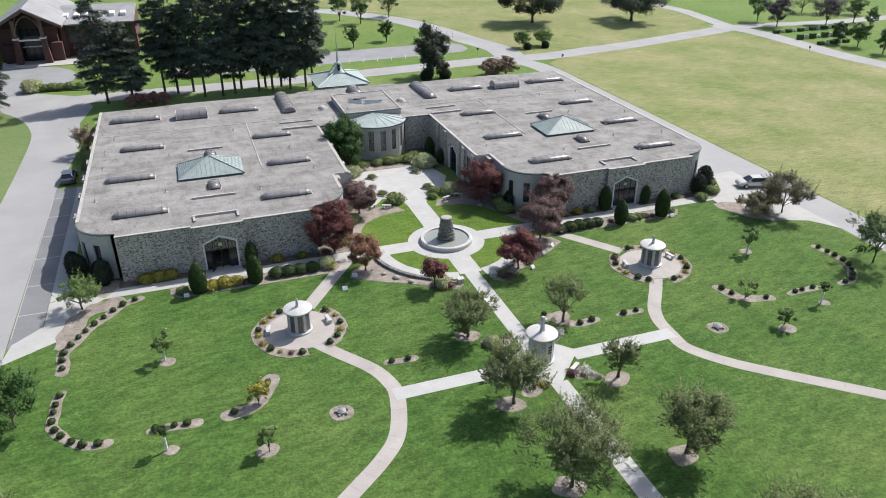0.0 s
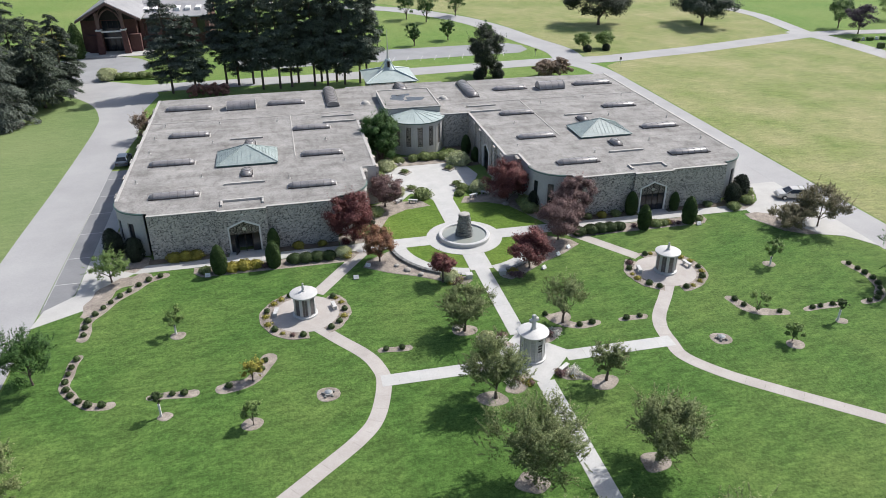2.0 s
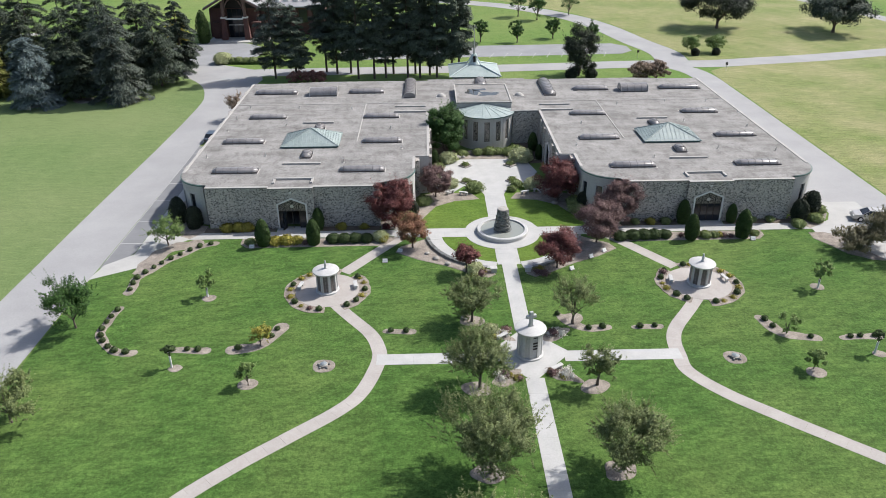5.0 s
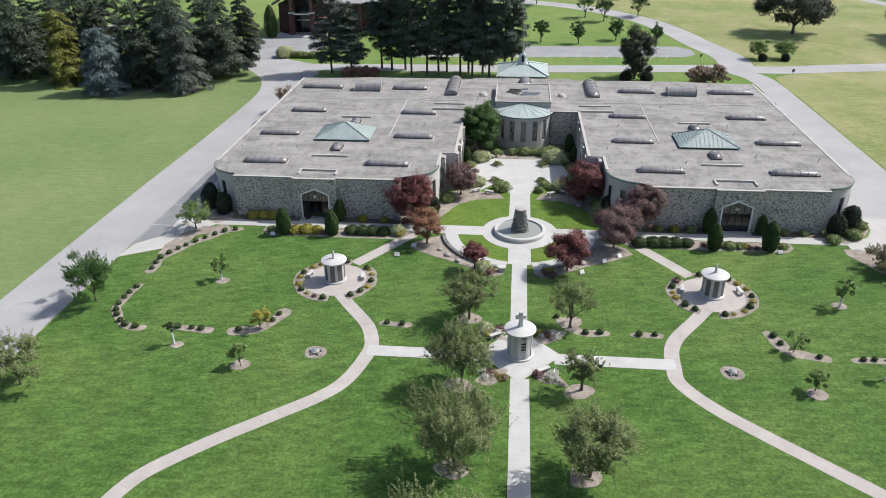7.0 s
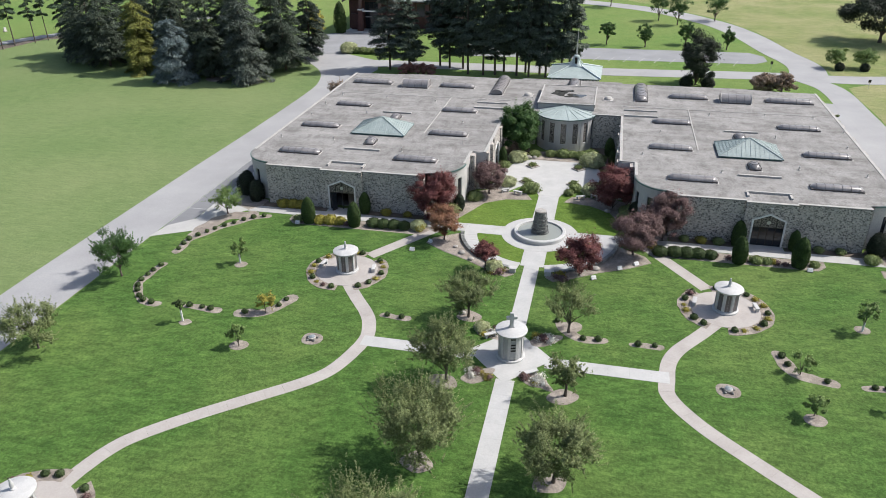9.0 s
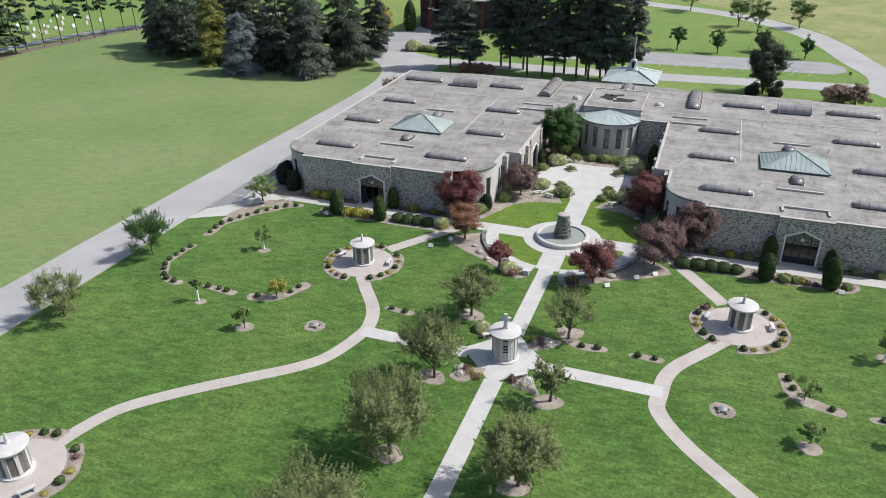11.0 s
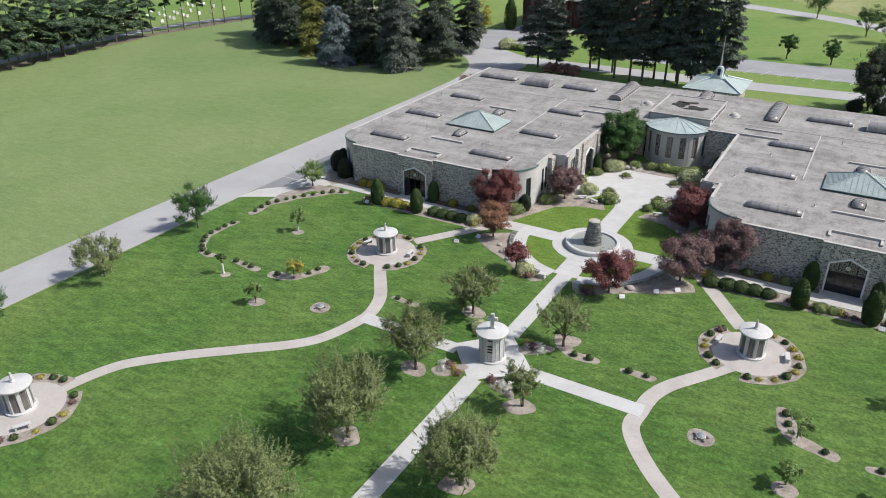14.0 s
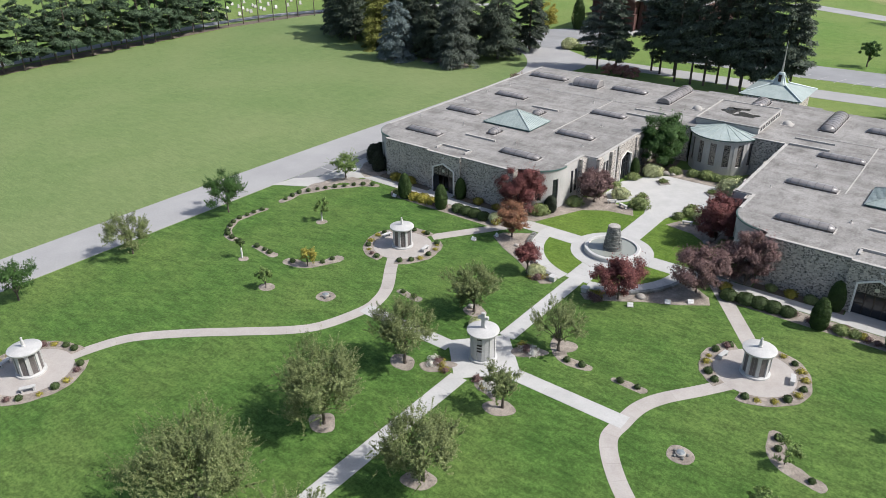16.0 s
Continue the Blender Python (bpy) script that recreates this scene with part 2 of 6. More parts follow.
GLASS, gn, gl, gb = material("dark_glass")
gb.inputs["Base Color"].default_value = (0.02, 0.024, 0.03, 1)
gb.inputs["Roughness"].default_value = 0.08
WATER, _, _, wb = material("fountain_water")
wb.inputs["Base Color"].default_value = (0.26, 0.275, 0.25, 1)
wb.inputs["Roughness"].default_value = 0.06
bump(WATER, link_noise(WATER, 5.0, 3), 0.25, 0.02)
PUDDLE, _, _, pb = material("standing_rain_water")
pb.inputs["Base Color"].default_value = (0.06, 0.06, 0.058, 1)
pb.inputs["Roughness"].default_value = 0.03
LEADED = surface("leaded_stained_glass", (0.02, 0.02, 0.025), (0.32, 0.29, 0.26), 7.0, 16, 0.25, 0, 0.1, (0.42, 0.58))
STEEL, _, _, sb = material("galvanised_steel")
sb.inputs["Base Color"].default_value, sb.inputs["Metallic"].default_value, sb.inputs["Roughness"].default_value = (0.5, 0.5, 0.5, 1), 0.9, 0.45


def car_paint(name, col):
    m, _, _, b = material(name)
    b.inputs["Base Color"].default_value = (*col, 1)
    b.inputs["Roughness"].default_value, b.inputs["Metallic"].default_value = 0.3, 0.4
    b.inputs["Coat Weight"].default_value = 0.6
    return m


LEAF_CRAB = foliage("crabapple_leaves", (0.09, 0.118, 0.045), (0.215, 0.262, 0.105), 0.25, (0.30, 0.33, 0.17))
LEAF_GREEN = foliage("glossy_green_leaves", (0.018, 0.05, 0.013), (0.075, 0.155, 0.038), 0.2)
LEAF_YOUNG = foliage("young_green_leaves", (0.09, 0.155, 0.042), (0.215, 0.305, 0.10), 0.35)
LEAF_RED = foliage("red_maple_leaves", (0.06, 0.02, 0.022), (0.20, 0.068, 0.064), 0.16, (0.34, 0.17, 0.145))
LEAF_PURPLE = foliage("bronze_maple_leaves", (0.07, 0.04, 0.04), (0.205, 0.128, 0.122), 0.16, (0.36, 0.25, 0.23))
LEAF_ORANGE = foliage("orange_maple_leaves", (0.13, 0.07, 0.045), (0.31, 0.145, 0.085), 0.2, (0.30, 0.27, 0.14))
LEAF_RUST = foliage("rusty_red_leaves", (0.17, 0.085, 0.075), (0.36, 0.19, 0.165), 0.25, (0.40, 0.27, 0.2))
LEAF_DARK = foliage("very_dark_evergreen_leaves", (0.014, 0.02, 0.013), (0.042, 0.056, 0.034), 0.1)
LEAF_OLIVE = foliage("olive_brown_leaves", (0.09, 0.085, 0.045), (0.21, 0.195, 0.105), 0.2, (0.27, 0.2, 0.13))
LEAF_PLUM = foliage("dark_plum_leaves", (0.03, 0.024, 0.04), (0.09, 0.07, 0.10), 0.3)
LEAF_TAN = foliage("tan_smoke_leaves", (0.15, 0.11, 0.08), (0.31, 0.24, 0.18), 0.4, (0.28, 0.15, 0.11))
BELT_NEEDLE = foliage("fresh_pine_needles", (0.018, 0.036, 0.022), (0.095, 0.15, 0.083), 0.08)
NEEDLE = foliage("dark_conifer_needles", (0.022, 0.034, 0.025), (0.088, 0.114, 0.08), 0.1)
PINE = foliage("dark_pine_needles", (0.04, 0.058, 0.044), (0.135, 0.17, 0.125), 0.14)
NEEDLE_GOLD = foliage("golden_needles", (0.085, 0.10, 0.025), (0.26, 0.275, 0.07), 0.15)
NEEDLE_BLUE = foliage("blue_spruce_needles", (0.075, 0.105, 0.105), (0.19, 0.245, 0.25), 0.12)
NEEDLE_GREY = foliage("grey_green_needles", (0.042, 0.056, 0.046), (0.132, 0.158, 0.132), 0.12)
LEAF_YELLOW = foliage("golden_foliage", (0.17, 0.165, 0.03), (0.38, 0.34, 0.07), 0.25)
LEAF_BOX = foliage("boxwood_leaves", (0.03, 0.052, 0.02), (0.08, 0.12, 0.042), 0.2)
LEAF_ARB = foliage("arborvitae_sprays", (0.022, 0.046, 0.014), (0.068, 0.115, 0.03), 0.15)
LEAF_GRASSY = foliage("pale_ornamental_grass", (0.34, 0.38, 0.2), (0.58, 0.61, 0.38), 0.35)
LEAF_HOSTA = foliage("hosta_leaves", (0.11, 0.16, 0.055), (0.28, 0.335, 0.14), 0.3)
PETAL_WHITE = foliage("white_blossom", (0.5, 0.5, 0.46), (0.75, 0.74, 0.7), 0.3)

# ---- mesh building
class Geo:
    """Gathers vertices and faces of one part."""

    def __init__(self):
        self.v, self.f = [], []

    def add(self, verts, faces):
        n = len(self.v)
        self.v += [tuple(p) for p in verts]
        self.f += [tuple(n + i for i in f) for f in faces]
        return self

    def prism(self, poly, z0, z1):
        n = len(poly)
        if sum(poly[i][0] * poly[(i + 1) % n][1] - poly[(i + 1) % n][0] * poly[i][1] for i in range(n)) < 0:
            poly = poly[::-1]
        v = [(x, y, z0) for x, y in poly] + [(x, y, z1) for x, y in poly]
        f = [tuple(range(n - 1, -1, -1)), tuple(range(n, 2 * n))] + [(i, (i + 1) % n, n + (i + 1) % n, n + i) for i in range(n)]
        return self.add(v, f)

    def box(self, x0, y0, z0, x1, y1, z1):
        return self.prism([(x0, y0), (x1, y0), (x1, y1), (x0, y1)], z0, z1)

    def slab_y(self, poly, y0, y1):
        """An outline in x and z, drawn out along y."""
        g = Geo().prism(poly, 0, 1)
        return self.add([(x, y1 + (y0 - y1) * h, z) for x, z, h in g.v], g.f)

    def slab_x(self, poly, x0, x1):
        g = Geo().prism(poly, 0, 1)
        return self.add([(x0 + (x1 - x0) * h, y, z) for y, z, h in g.v], g.f)

    def lathe(self, profile, cx=0, cy=0, seg=32, a0=0.0, a1=360.0):
        full = abs(a1 - a0) >= 359.9
        m = seg if full else seg + 1
        v = []
        for r, z in profile:
            for i in range(m):
                a = radians(a0 + (a1 - a0) * i / seg)
                v.append((cx + r * math.cos(a), cy + r * math.sin(a), z))
        f = []
        for k in range(len(profile) - 1):
            for i in range(seg):
                j = (i + 1) % m
                f.append((k * m + i, k * m + j, (k + 1) * m + j, (k + 1) * m + i))
        return self.add(v, f)

    def tube(self, pts, radii, seg=7):
        v, f = [], []
        pts = [Vector(p) for p in pts]
        for k, p in enumerate(pts):
            d = (pts[min(k + 1, len(pts) - 1)] - pts[max(k - 1, 0)]).normalized()
            s = d.orthogonal().normalized()
            u = d.cross(s)
            for i in range(seg):
                a = 2 * math.pi * i / seg
                v.append(p + (s * math.cos(a) + u * math.sin(a)) * radii[k])
        for k in range(len(pts) - 1):
            for i in range(seg):
                j = (i + 1) % seg
                f.append((k * seg + i, k * seg + j, (k + 1) * seg + j, (k + 1) * seg + i))
        f.append(tuple(range(seg - 1, -1, -1)))
        f.append(tuple((len(pts) - 1) * seg + i for i in range(seg)))
        return self.add(v, f)

    def arc_wall(self, cx, cy, r, a0, a1, z0, z1, thick):
        """One bent block of wall."""
        n = max(1, int(abs(a1 - a0) / 5))
        ring = [radians(a0 + (a1 - a0) * i / n) for i in range(n + 1)]
        poly = [(cx + r * math.cos(a), cy + r * math.sin(a)) for a in ring] + [(cx + (r - thick) * math.cos(a), cy + (r - thick) * math.sin(a)) for a in reversed(ring)]
        return self.prism(poly, z0, z1)


def fast_mesh(name, verts, quads):
    me = bpy.data.meshes.new(name)
    me.vertices.add(len(verts))
    me.vertices.foreach_set("co", np.asarray(verts, dtype=np.float32).ravel())
    me.loops.add(len(quads) * 4)
    me.loops.foreach_set("vertex_index", np.asarray(quads, dtype=np.int32).ravel())
    me.polygons.add(len(quads))
    me.polygons.foreach_set("loop_start", np.arange(0, len(quads) * 4, 4, dtype=np.int32))
    me.update(calc_edges=True)
    return me


def mesh_of(name, geo, mat, smooth=False, bevel=0.0):
    me = bpy.data.meshes.new(name)
    me.from_pydata(geo.v, [], geo.f)
    if bevel:
        bm = bmesh.new()
        bm.from_mesh(me)
        bmesh.ops.remove_doubles(bm, verts=bm.verts, dist=1e-5)
        bmesh.ops.bevel(bm, geom=[e for e in bm.edges if len(e.link_faces) == 2 and e.calc_face_angle(0) > 0.6], offset=bevel, segments=2, affect="EDGES", clamp_overlap=True)
        bm.to_mesh(me)
        bm.free()
    if smooth:
        me.shade_smooth()
        me.set_sharp_from_angle(angle=radians(40))
    me.materials.append(mat)
    return me


def part(name, geo, mat, parent=None, label="", smooth=False, bevel=0.0):
    ob = new(name, geo if isinstance(geo, bpy.types.Mesh) else mesh_of(name, geo, mat, smooth, bevel))
    ob.parent = parent
    return tagged(ob, label)


def thing(name, label, category, group="", at=(0, 0, 0), turn=0.0):
    ob = new(name)
    ob.empty_display_size = 0.3
    ob.matrix_basis = pose(*at, 0, 0, turn)
    return tagged(ob, label, category, group)


def structure(name, geo, mat, label, category, smooth=False):
    return tagged(part(name, geo, mat, None, "", smooth), label, category, "", "structure")


def smooth_line(pts, step=0.5):
    """A Catmull-Rom line through the points, in about even steps."""
    P = [Vector(p) for p in pts]
    P = [P[0] * 2 - P[1]] + P + [P[-1] * 2 - P[-2]]
    out = []
    for a, b, c, d in zip(P, P[1:], P[2:], P[3:]):
        n = max(2, int((c - b).length / step))
        for i in range(n):
            t = i / n
            out.append(0.5 * (2 * b + (c - a) * t + (2 * a - 5 * b + 4 * c - d) * t * t + (3 * b - a - 3 * c + d) * t ** 3))
    return out + [P[-2]]


def ribbon_sides(line, width):
    left, right = [], []
    for i, p in enumerate(line):
        d = (line[min(i + 1, len(line) - 1)] - line[max(i - 1, 0)]).normalized()
        s = Vector((-d.y, d.x)) * width / 2
        left.append(tuple(p + s))
        right.append(tuple(p - s))
    return left, right


def ribbon(geo, pts, width, z0, z1, step=0.5, curved=True):
    line = smooth_line(pts, step) if curved else [Vector(p) for p in pts]
    left, right = ribbon_sides(line, width)
    n = len(line)
    v = [(x, y, z1) for x, y in left] + [(x, y, z1) for x, y in right] + [(x, y, z0) for x, y in left] + [(x, y, z0) for x, y in right]
    f = []
    for i in range(n - 1):
        f += [(n + i, n + i + 1, i + 1, i), (i, i + 1, 2 * n + i + 1, 2 * n + i), (n + i + 1, n + i, 3 * n + i, 3 * n + i + 1)]
    f += [(0, 2 * n, 3 * n, n), (n - 1, 2 * n - 1, 4 * n - 1, 3 * n - 1)]
    return geo.add(v, f)


def slabs(parent, pts, width, z1, mat, length=1.5, curved=True, gap=0.007):
    """A path poured in bays: one slab a bay, with open joints between."""
    line = smooth_line(pts, 0.3) if curved else [Vector(p) for p in pts]
    if not curved:
        fine = []
        for a, b in zip(line, line[1:]):
            n = max(1, int((b - a).length / 0.3))
            fine += [a.lerp(b, i / n) for i in range(n)]
        line = fine + [line[-1]]
    left, right = ribbon_sides(line, width)
    per = max(2, int(length / 0.3))
    for i in range(0, len(line) - 1, per):
        j = min(i + per, len(line) - 1)
        if j - i < 1:
            continue
        l, r = [Vector(p) for p in left[i:j + 1]], [Vector(p) for p in right[i:j + 1]]
        if j < len(line) - 1:
            l[-1], r[-1] = l[-1] + (l[-2] - l[-1]).normalized() * gap, r[-1] + (r[-2] - r[-1]).normalized() * gap
        part("slab", Geo().prism([tuple(p) for p in l] + [tuple(p) for p in reversed(r)], 0.0, z1), mat, parent)


def disc(cx, cy, r, n=64, a0=0, a1=360):
    return [(cx + r * math.cos(radians(a0 + (a1 - a0) * i / n)), cy + r * math.sin(radians(a0 + (a1 - a0) * i / n))) for i in range(n + (0 if a1 - a0 > 359 else 1))]


def blob(cx, cy, rx, ry, seed, n=26, turn=0.0, wob=0.12):
    rng = random.Random(seed)
    k = [(rng.uniform(-wob, wob), rng.uniform(0, 6.3)) for _ in range(3)]
    out = []
    for i in range(n):
        a = 2 * math.pi * i / n
        s = 1 + sum(w * math.sin((j + 2) * a + ph) for j, (w, ph) in enumerate(k))
        x, y = rx * s * math.cos(a), ry * s * math.sin(a)
        c, d = math.cos(radians(turn)), math.sin(radians(turn))
        out.append((cx + x * c - y * d, cy + x * d + y * c))
    return out


# ---- ground, lawns and fields
ground = structure("ground", Geo().box(-1500, -1500, -0.5, 1500, 1500, 0.0), FAR_GRASS, "open mown parkland grass reaching the horizon", "ground")
structure("garden_lawn", Geo().prism([(-46, -112), (47, -112), (47, 1), (40, 3), (-40, 3), (-46, -8)], -0.02, 0.034), LAWN, "striped green mown lawn of the memorial garden", "lawn")
structure("court_lawn", Geo().prism([(-10.6, 0.9), (-10.6, 7.5), (-8, 13.2), (8, 13.2), (10.6, 7.5), (10.6, 0.9)] + disc(0, 0.5, 8.2, 36, 0, -180), -0.02, 0.039), COURT_TURF, "bright yellow-green turf about the fountain", "lawn")
WEST_BEND = [tuple(p) for p in smooth_line([(-53.8, -20), (-53.2, 10), (-52.5, 32), (-52.3, 56), (-53.3, 64.5), (-56.0, 72), (-60.8, 78.6), (-66.5, 83.2), (-72.5, 85.2)], 1.5)]
structure("field_west", Geo().prism([(-53.8, -200)] + WEST_BEND + [ (-128, 100), (-144, 92), (-147, 60), (-145, 25), (-142, -8), (-140, -200)], -0.02, 0.010), FIELD_W, "wide olive-green mown field", "field")
structure("field_east", Geo().prism([(52.7, -200), (53, 62), (52.6, 72), (53.0, 78.2), (57, 81.2), (67.8, 84), (82.5, 86.8), (103.8, 92.4), (113, 94), (118.5, 92), (121, 78.5), (120.8, 60), (122.4, 47.4), (128, 20), (139, -22), (152, -70), (152, -200)], -0.02, 0.012), FIELD_E, "dry yellow-green meadow with patchy grass", "field")

structure("field_northeast", Geo().prism([(52, 87), (60, 87.6), (74, 90.5), (92.6, 93), (115.4, 100), (120.5, 112), (122.5, 131), (118, 160), (100, 240), (-40, 240), (20, 172), (36, 152), (44, 133), (48, 112), (52, 98)], -0.02, 0.010), FIELD_E, "dry open parkland grass with patches", "field")

# ---- roads
road_w = structure("road_west", Geo().prism([(-53.8, -200), (-46.5, -200), (-46.2, -9), (-46.0, 34), (-44.5, 50), (-45.5, 66), (-44, 76), (-46, 84), (-56, 90), (-64, 95), (-72, 98)] + WEST_BEND[::-1], -0.03, 0.022), ASPHALT, "pale sun-bleached asphalt drive", "road")
structure("parking_strip", Geo().prism([(-46.1, -6.5), (-43.4, -3.6), (-43.2, 34), (-46.0, 34)], -0.03, 0.026), ASPHALT_NEW, "dark asphalt parking strip with painted stalls", "parking")
lines = new("stall_lines")
tagged(lines, "faded white parking stall lines", "road marking", "", "structure")
for y in (-0.5, 5.6, 12.2, 18.3, 24.2, 30.6):
    part("stall_line", Geo().box(-45.95, y - 0.06, 0.0, -43.3, y + 0.06, 0.031), PAINT_LINE, lines)
part("stall_line", Geo().box(-46.03, -4.8, 0.0, -45.96, 31, 0.0305), PAINT_LINE, lines)
g = Geo()
ribbon(g, [(50, -200), (50, -60), (50, 30), (50, 60), (49.5, 76), (46, 84)], 5.2, -0.03, 0.024)
g.prism([(40.5, 8.0), (47.5, 8.0), (47.5, 66), (40.5, 66)], -0.03, 0.0205)
structure("road_east", g, ASPHALT, "pale asphalt service drive", "road")
g = Geo()
ribbon(g, [(-58, 80), (-45, 82), (-20, 82.6), (6, 83.2), (40, 85.4), (55, 84.8), (68, 86.9), (82.5, 89.4), (104, 94.7), (119, 98.5)], 6.4, -0.03, 0.030, 1.0)
ribbon(g, [(119.5, 104), (122.6, 92), (123, 78), (122.8, 62), (124.5, 50), (130, 22), (141, -20), (155, -70)], 6.2, -0.03, 0.032, 1.0)
structure("road_north", g, ASPHALT, "pale asphalt park road", "road")
g = Geo()
ribbon(g, [(47, 84), (48, 96), (44.5, 110), (40, 130), (32, 148), (14, 168), (-30, 190)], 7.5, -0.03, 0.034, 1.0)
structure("road_north_branch", g, ASPHALT, "pale curving asphalt park road", "road")
g = Geo()
ribbon(g, [(120.5, 97), (122.2, 108), (124.2, 121), (124.6, 132), (120, 160), (108, 195)], 5.0, -0.03, 0.038, 1.0)
structure("road_far", g, ASPHALT, "pale asphalt park lane far off", "road")
g = Geo()
ribbon(g, [(120, 99), (133, 98.9), (152, 96.4), (178, 96.4), (230, 99)], 5.2, -0.03, 0.042, 1.0)
structure("road_cemetery", g, ASPHALT, "pale asphalt lane by the burial gardens", "road")
structure("parking_lot", Geo().prism([(-30, 93), (38, 96), (41, 99), (41, 104), (38, 107.5), (-30, 106)], -0.03, 0.026), LOT, "grey asphalt car park with painted stalls", "parking")
g = Geo()
for i in range(16):
    x = -18 + i * 3.4
    g.prism([(x, 93.4), (x + 0.14, 93.4), (x + 1.6, 98), (x + 1.46, 98)], 0.0, 0.031)
structure("lot_lines", g, PAINT_LINE, "white painted stall lines", "road marking")
structure("church_forecourt", Geo().prism(disc(-62, 102, 13, 40), -0.03, 0.046), LOT, "asphalt forecourt before the brick church", "road")
structure("apron_west", Geo().prism([(-46.3, -9.2), (-41.0, -6.2), (-40.2, -2.0), (-38.0, 0.2), (-38.0, 2.2), (-41.5, 4.2), (-41.8, 34), (-43.3, 34), (-43.3, -3.4), (-45.8, -5.9)], -0.03, 0.054), PAVING, "pale concrete apron and kerbside walk", "pavement")
structure("apron_east", Geo().prism([(47.4, -12.5), (46.2, -10.6), (45.2, -9.3), (42.8, -8.3), (41.7, -6.8), (40.4, -4.0), (39.4, -2.0), (38, -0.9), (38, 0.6), (41.2, 2.6), (42.3, 4.6), (42.5, 8), (47.5, 8)], -0.03, 0.054), PAVING, "pale concrete apron beside the building", "pavement")

# ---- garden paths
axis_path = tagged(new("axis_path"), "straight pale concrete garden path", "path", "", "structure")
slabs(axis_path, [(0.1, -104), (0.1, -28.0)], 1.65, 0.060, CONCRETE, 1.8, False)
slabs(axis_path, [(0, -20.6), (0, -7.4)], 1.65, 0.060, CONCRETE, 1.8, False)
slabs(axis_path, [(0, -7.4), (0, -3.2)], 2.6, 0.060, CONCRETE, 1.4, False)
slabs(axis_path, [(0, 4.6), (0, 13.0)], 2.7, 0.060, CONCRETE, 1.4, False)
cross_path = tagged(new("cross_path"), "pale concrete cross path between the lawns", "path", "", "structure")
for s in (-1, 1):
    slabs(cross_path, [(3.2 * s, -24.85), (13.9 * s, -24.85)], 1.6, 0.056, CONCRETE, 1.8, False)
diamond = structure("cross_plaza", Geo().prism([(0, -20.2), (3.9, -24.3), (0, -28.5), (-3.9, -24.3)], 0.0, 0.064), CONCRETE, "diamond-shaped concrete plaza", "pavement")
for s, nm in ((-1, "curving_path_west"), (1, "curving_path_east")):
    pth = tagged(new(nm), "winding tan concrete garden path", "path", "", "structure")
    pts = [(19.2, -14.4), (17.1, -17.4), (14.9, -20.4), (13.95, -22.6), (13.7, -25.0)]
    if s < 0:
        pts += [(14.85, -29.25), (16.65, -31.75), (20.4, -34.95), (23.9, -37.9), (27.05, -41.0), (28.25, -42.9), (29.0, -45.2), (29.3, -46.8)]
    else:
        pts += [(13.75, -27.4), (15.95, -30.55), (19.55, -33.9), (22.8, -36.7), (26.4, -40.0), (28.2, -43.2), (29.0, -46.8)]
    slabs(pth, [(x * s, y) for x, y in pts], 1.35, 0.050, PINKISH, 1.5)
    slabs(pth, [(12.0 * s, 0.4), (14.6 * s, -3.2), (18.4 * s, -8.6)], 1.5, 0.046, PINKISH, 1.5)
    pts = [(-29.6, -52), (-31, -56), (-36, -61), (-44, -66)]
    if s < 0:
        slabs(pth, pts, 1.35, 0.050, PINKISH, 1.5)
fountain_plaza = structure("fountain_plaza", Geo().prism(disc(0, 0.85, 4.6), 0.0, 0.068), CONCRETE, "round concrete plaza about the fountain", "pavement")
arc = tagged(new("arc_walk"), "semicircular concrete walk", "path", "", "structure")
for i in range(18):
    a0, a1 = 180 + i * 10, 190 + i * 10 - 0.15
    if a1 > 262 and a0 < 278:
        continue
    part("slab", Geo().prism(disc(0, 0.5, 9.0, 4, a0, a1) + disc(0, 0.5, 7.45, 4, a0, a1)[::-1], 0.0, 0.072), CONCRETE, arc)
for s in (-1, 1):
    slabs(arc, [(4.0 * s, 0.9), (9.0 * s, 0.9)], 2.4, 0.052, CONCRETE, 1.5, False)
    slabs(arc, [(9.0 * s, 1.0), (13.2 * s, 0.9)], 2.2, 0.055, PAVING, 1.5, False)
front = tagged(new("front_walk"), "concrete walk along the stone front", "path", "", "structure")
for s in (-1, 1):
    slabs(front, [(13.2 * s, 1.05), (38.1 * s, 1.05)], 1.75, 0.058, PAVING, 1.8, False)
    part("slab", Geo().box(25.75 * s - 2.0, 1.93, 0.0, 25.75 * s + 2.0, 3.4, 0.062), PAVING, front)
structure("courtyard", Geo().prism([(-1.4, 12.6), (1.4, 12.6), (2.2, 15), (5.5, 17), (7.0, 20.5), (6.2, 24), (4, 26), (-4, 26), (-6.2, 24), (-8.2, 20.5), (-8.2, 15.5), (-6.0, 12.8), (-4.0, 15.5), (-2.2, 15)], 0.0, 0.066), CONCRETE, "pale concrete courtyard floor", "pavement")

# ---- the mausoleum: two wings about a court, joined at the back
H = 5.29
bld = thing("mausoleum_building", "low fieldstone mausoleum with flat gravel roof and two wings", "building")


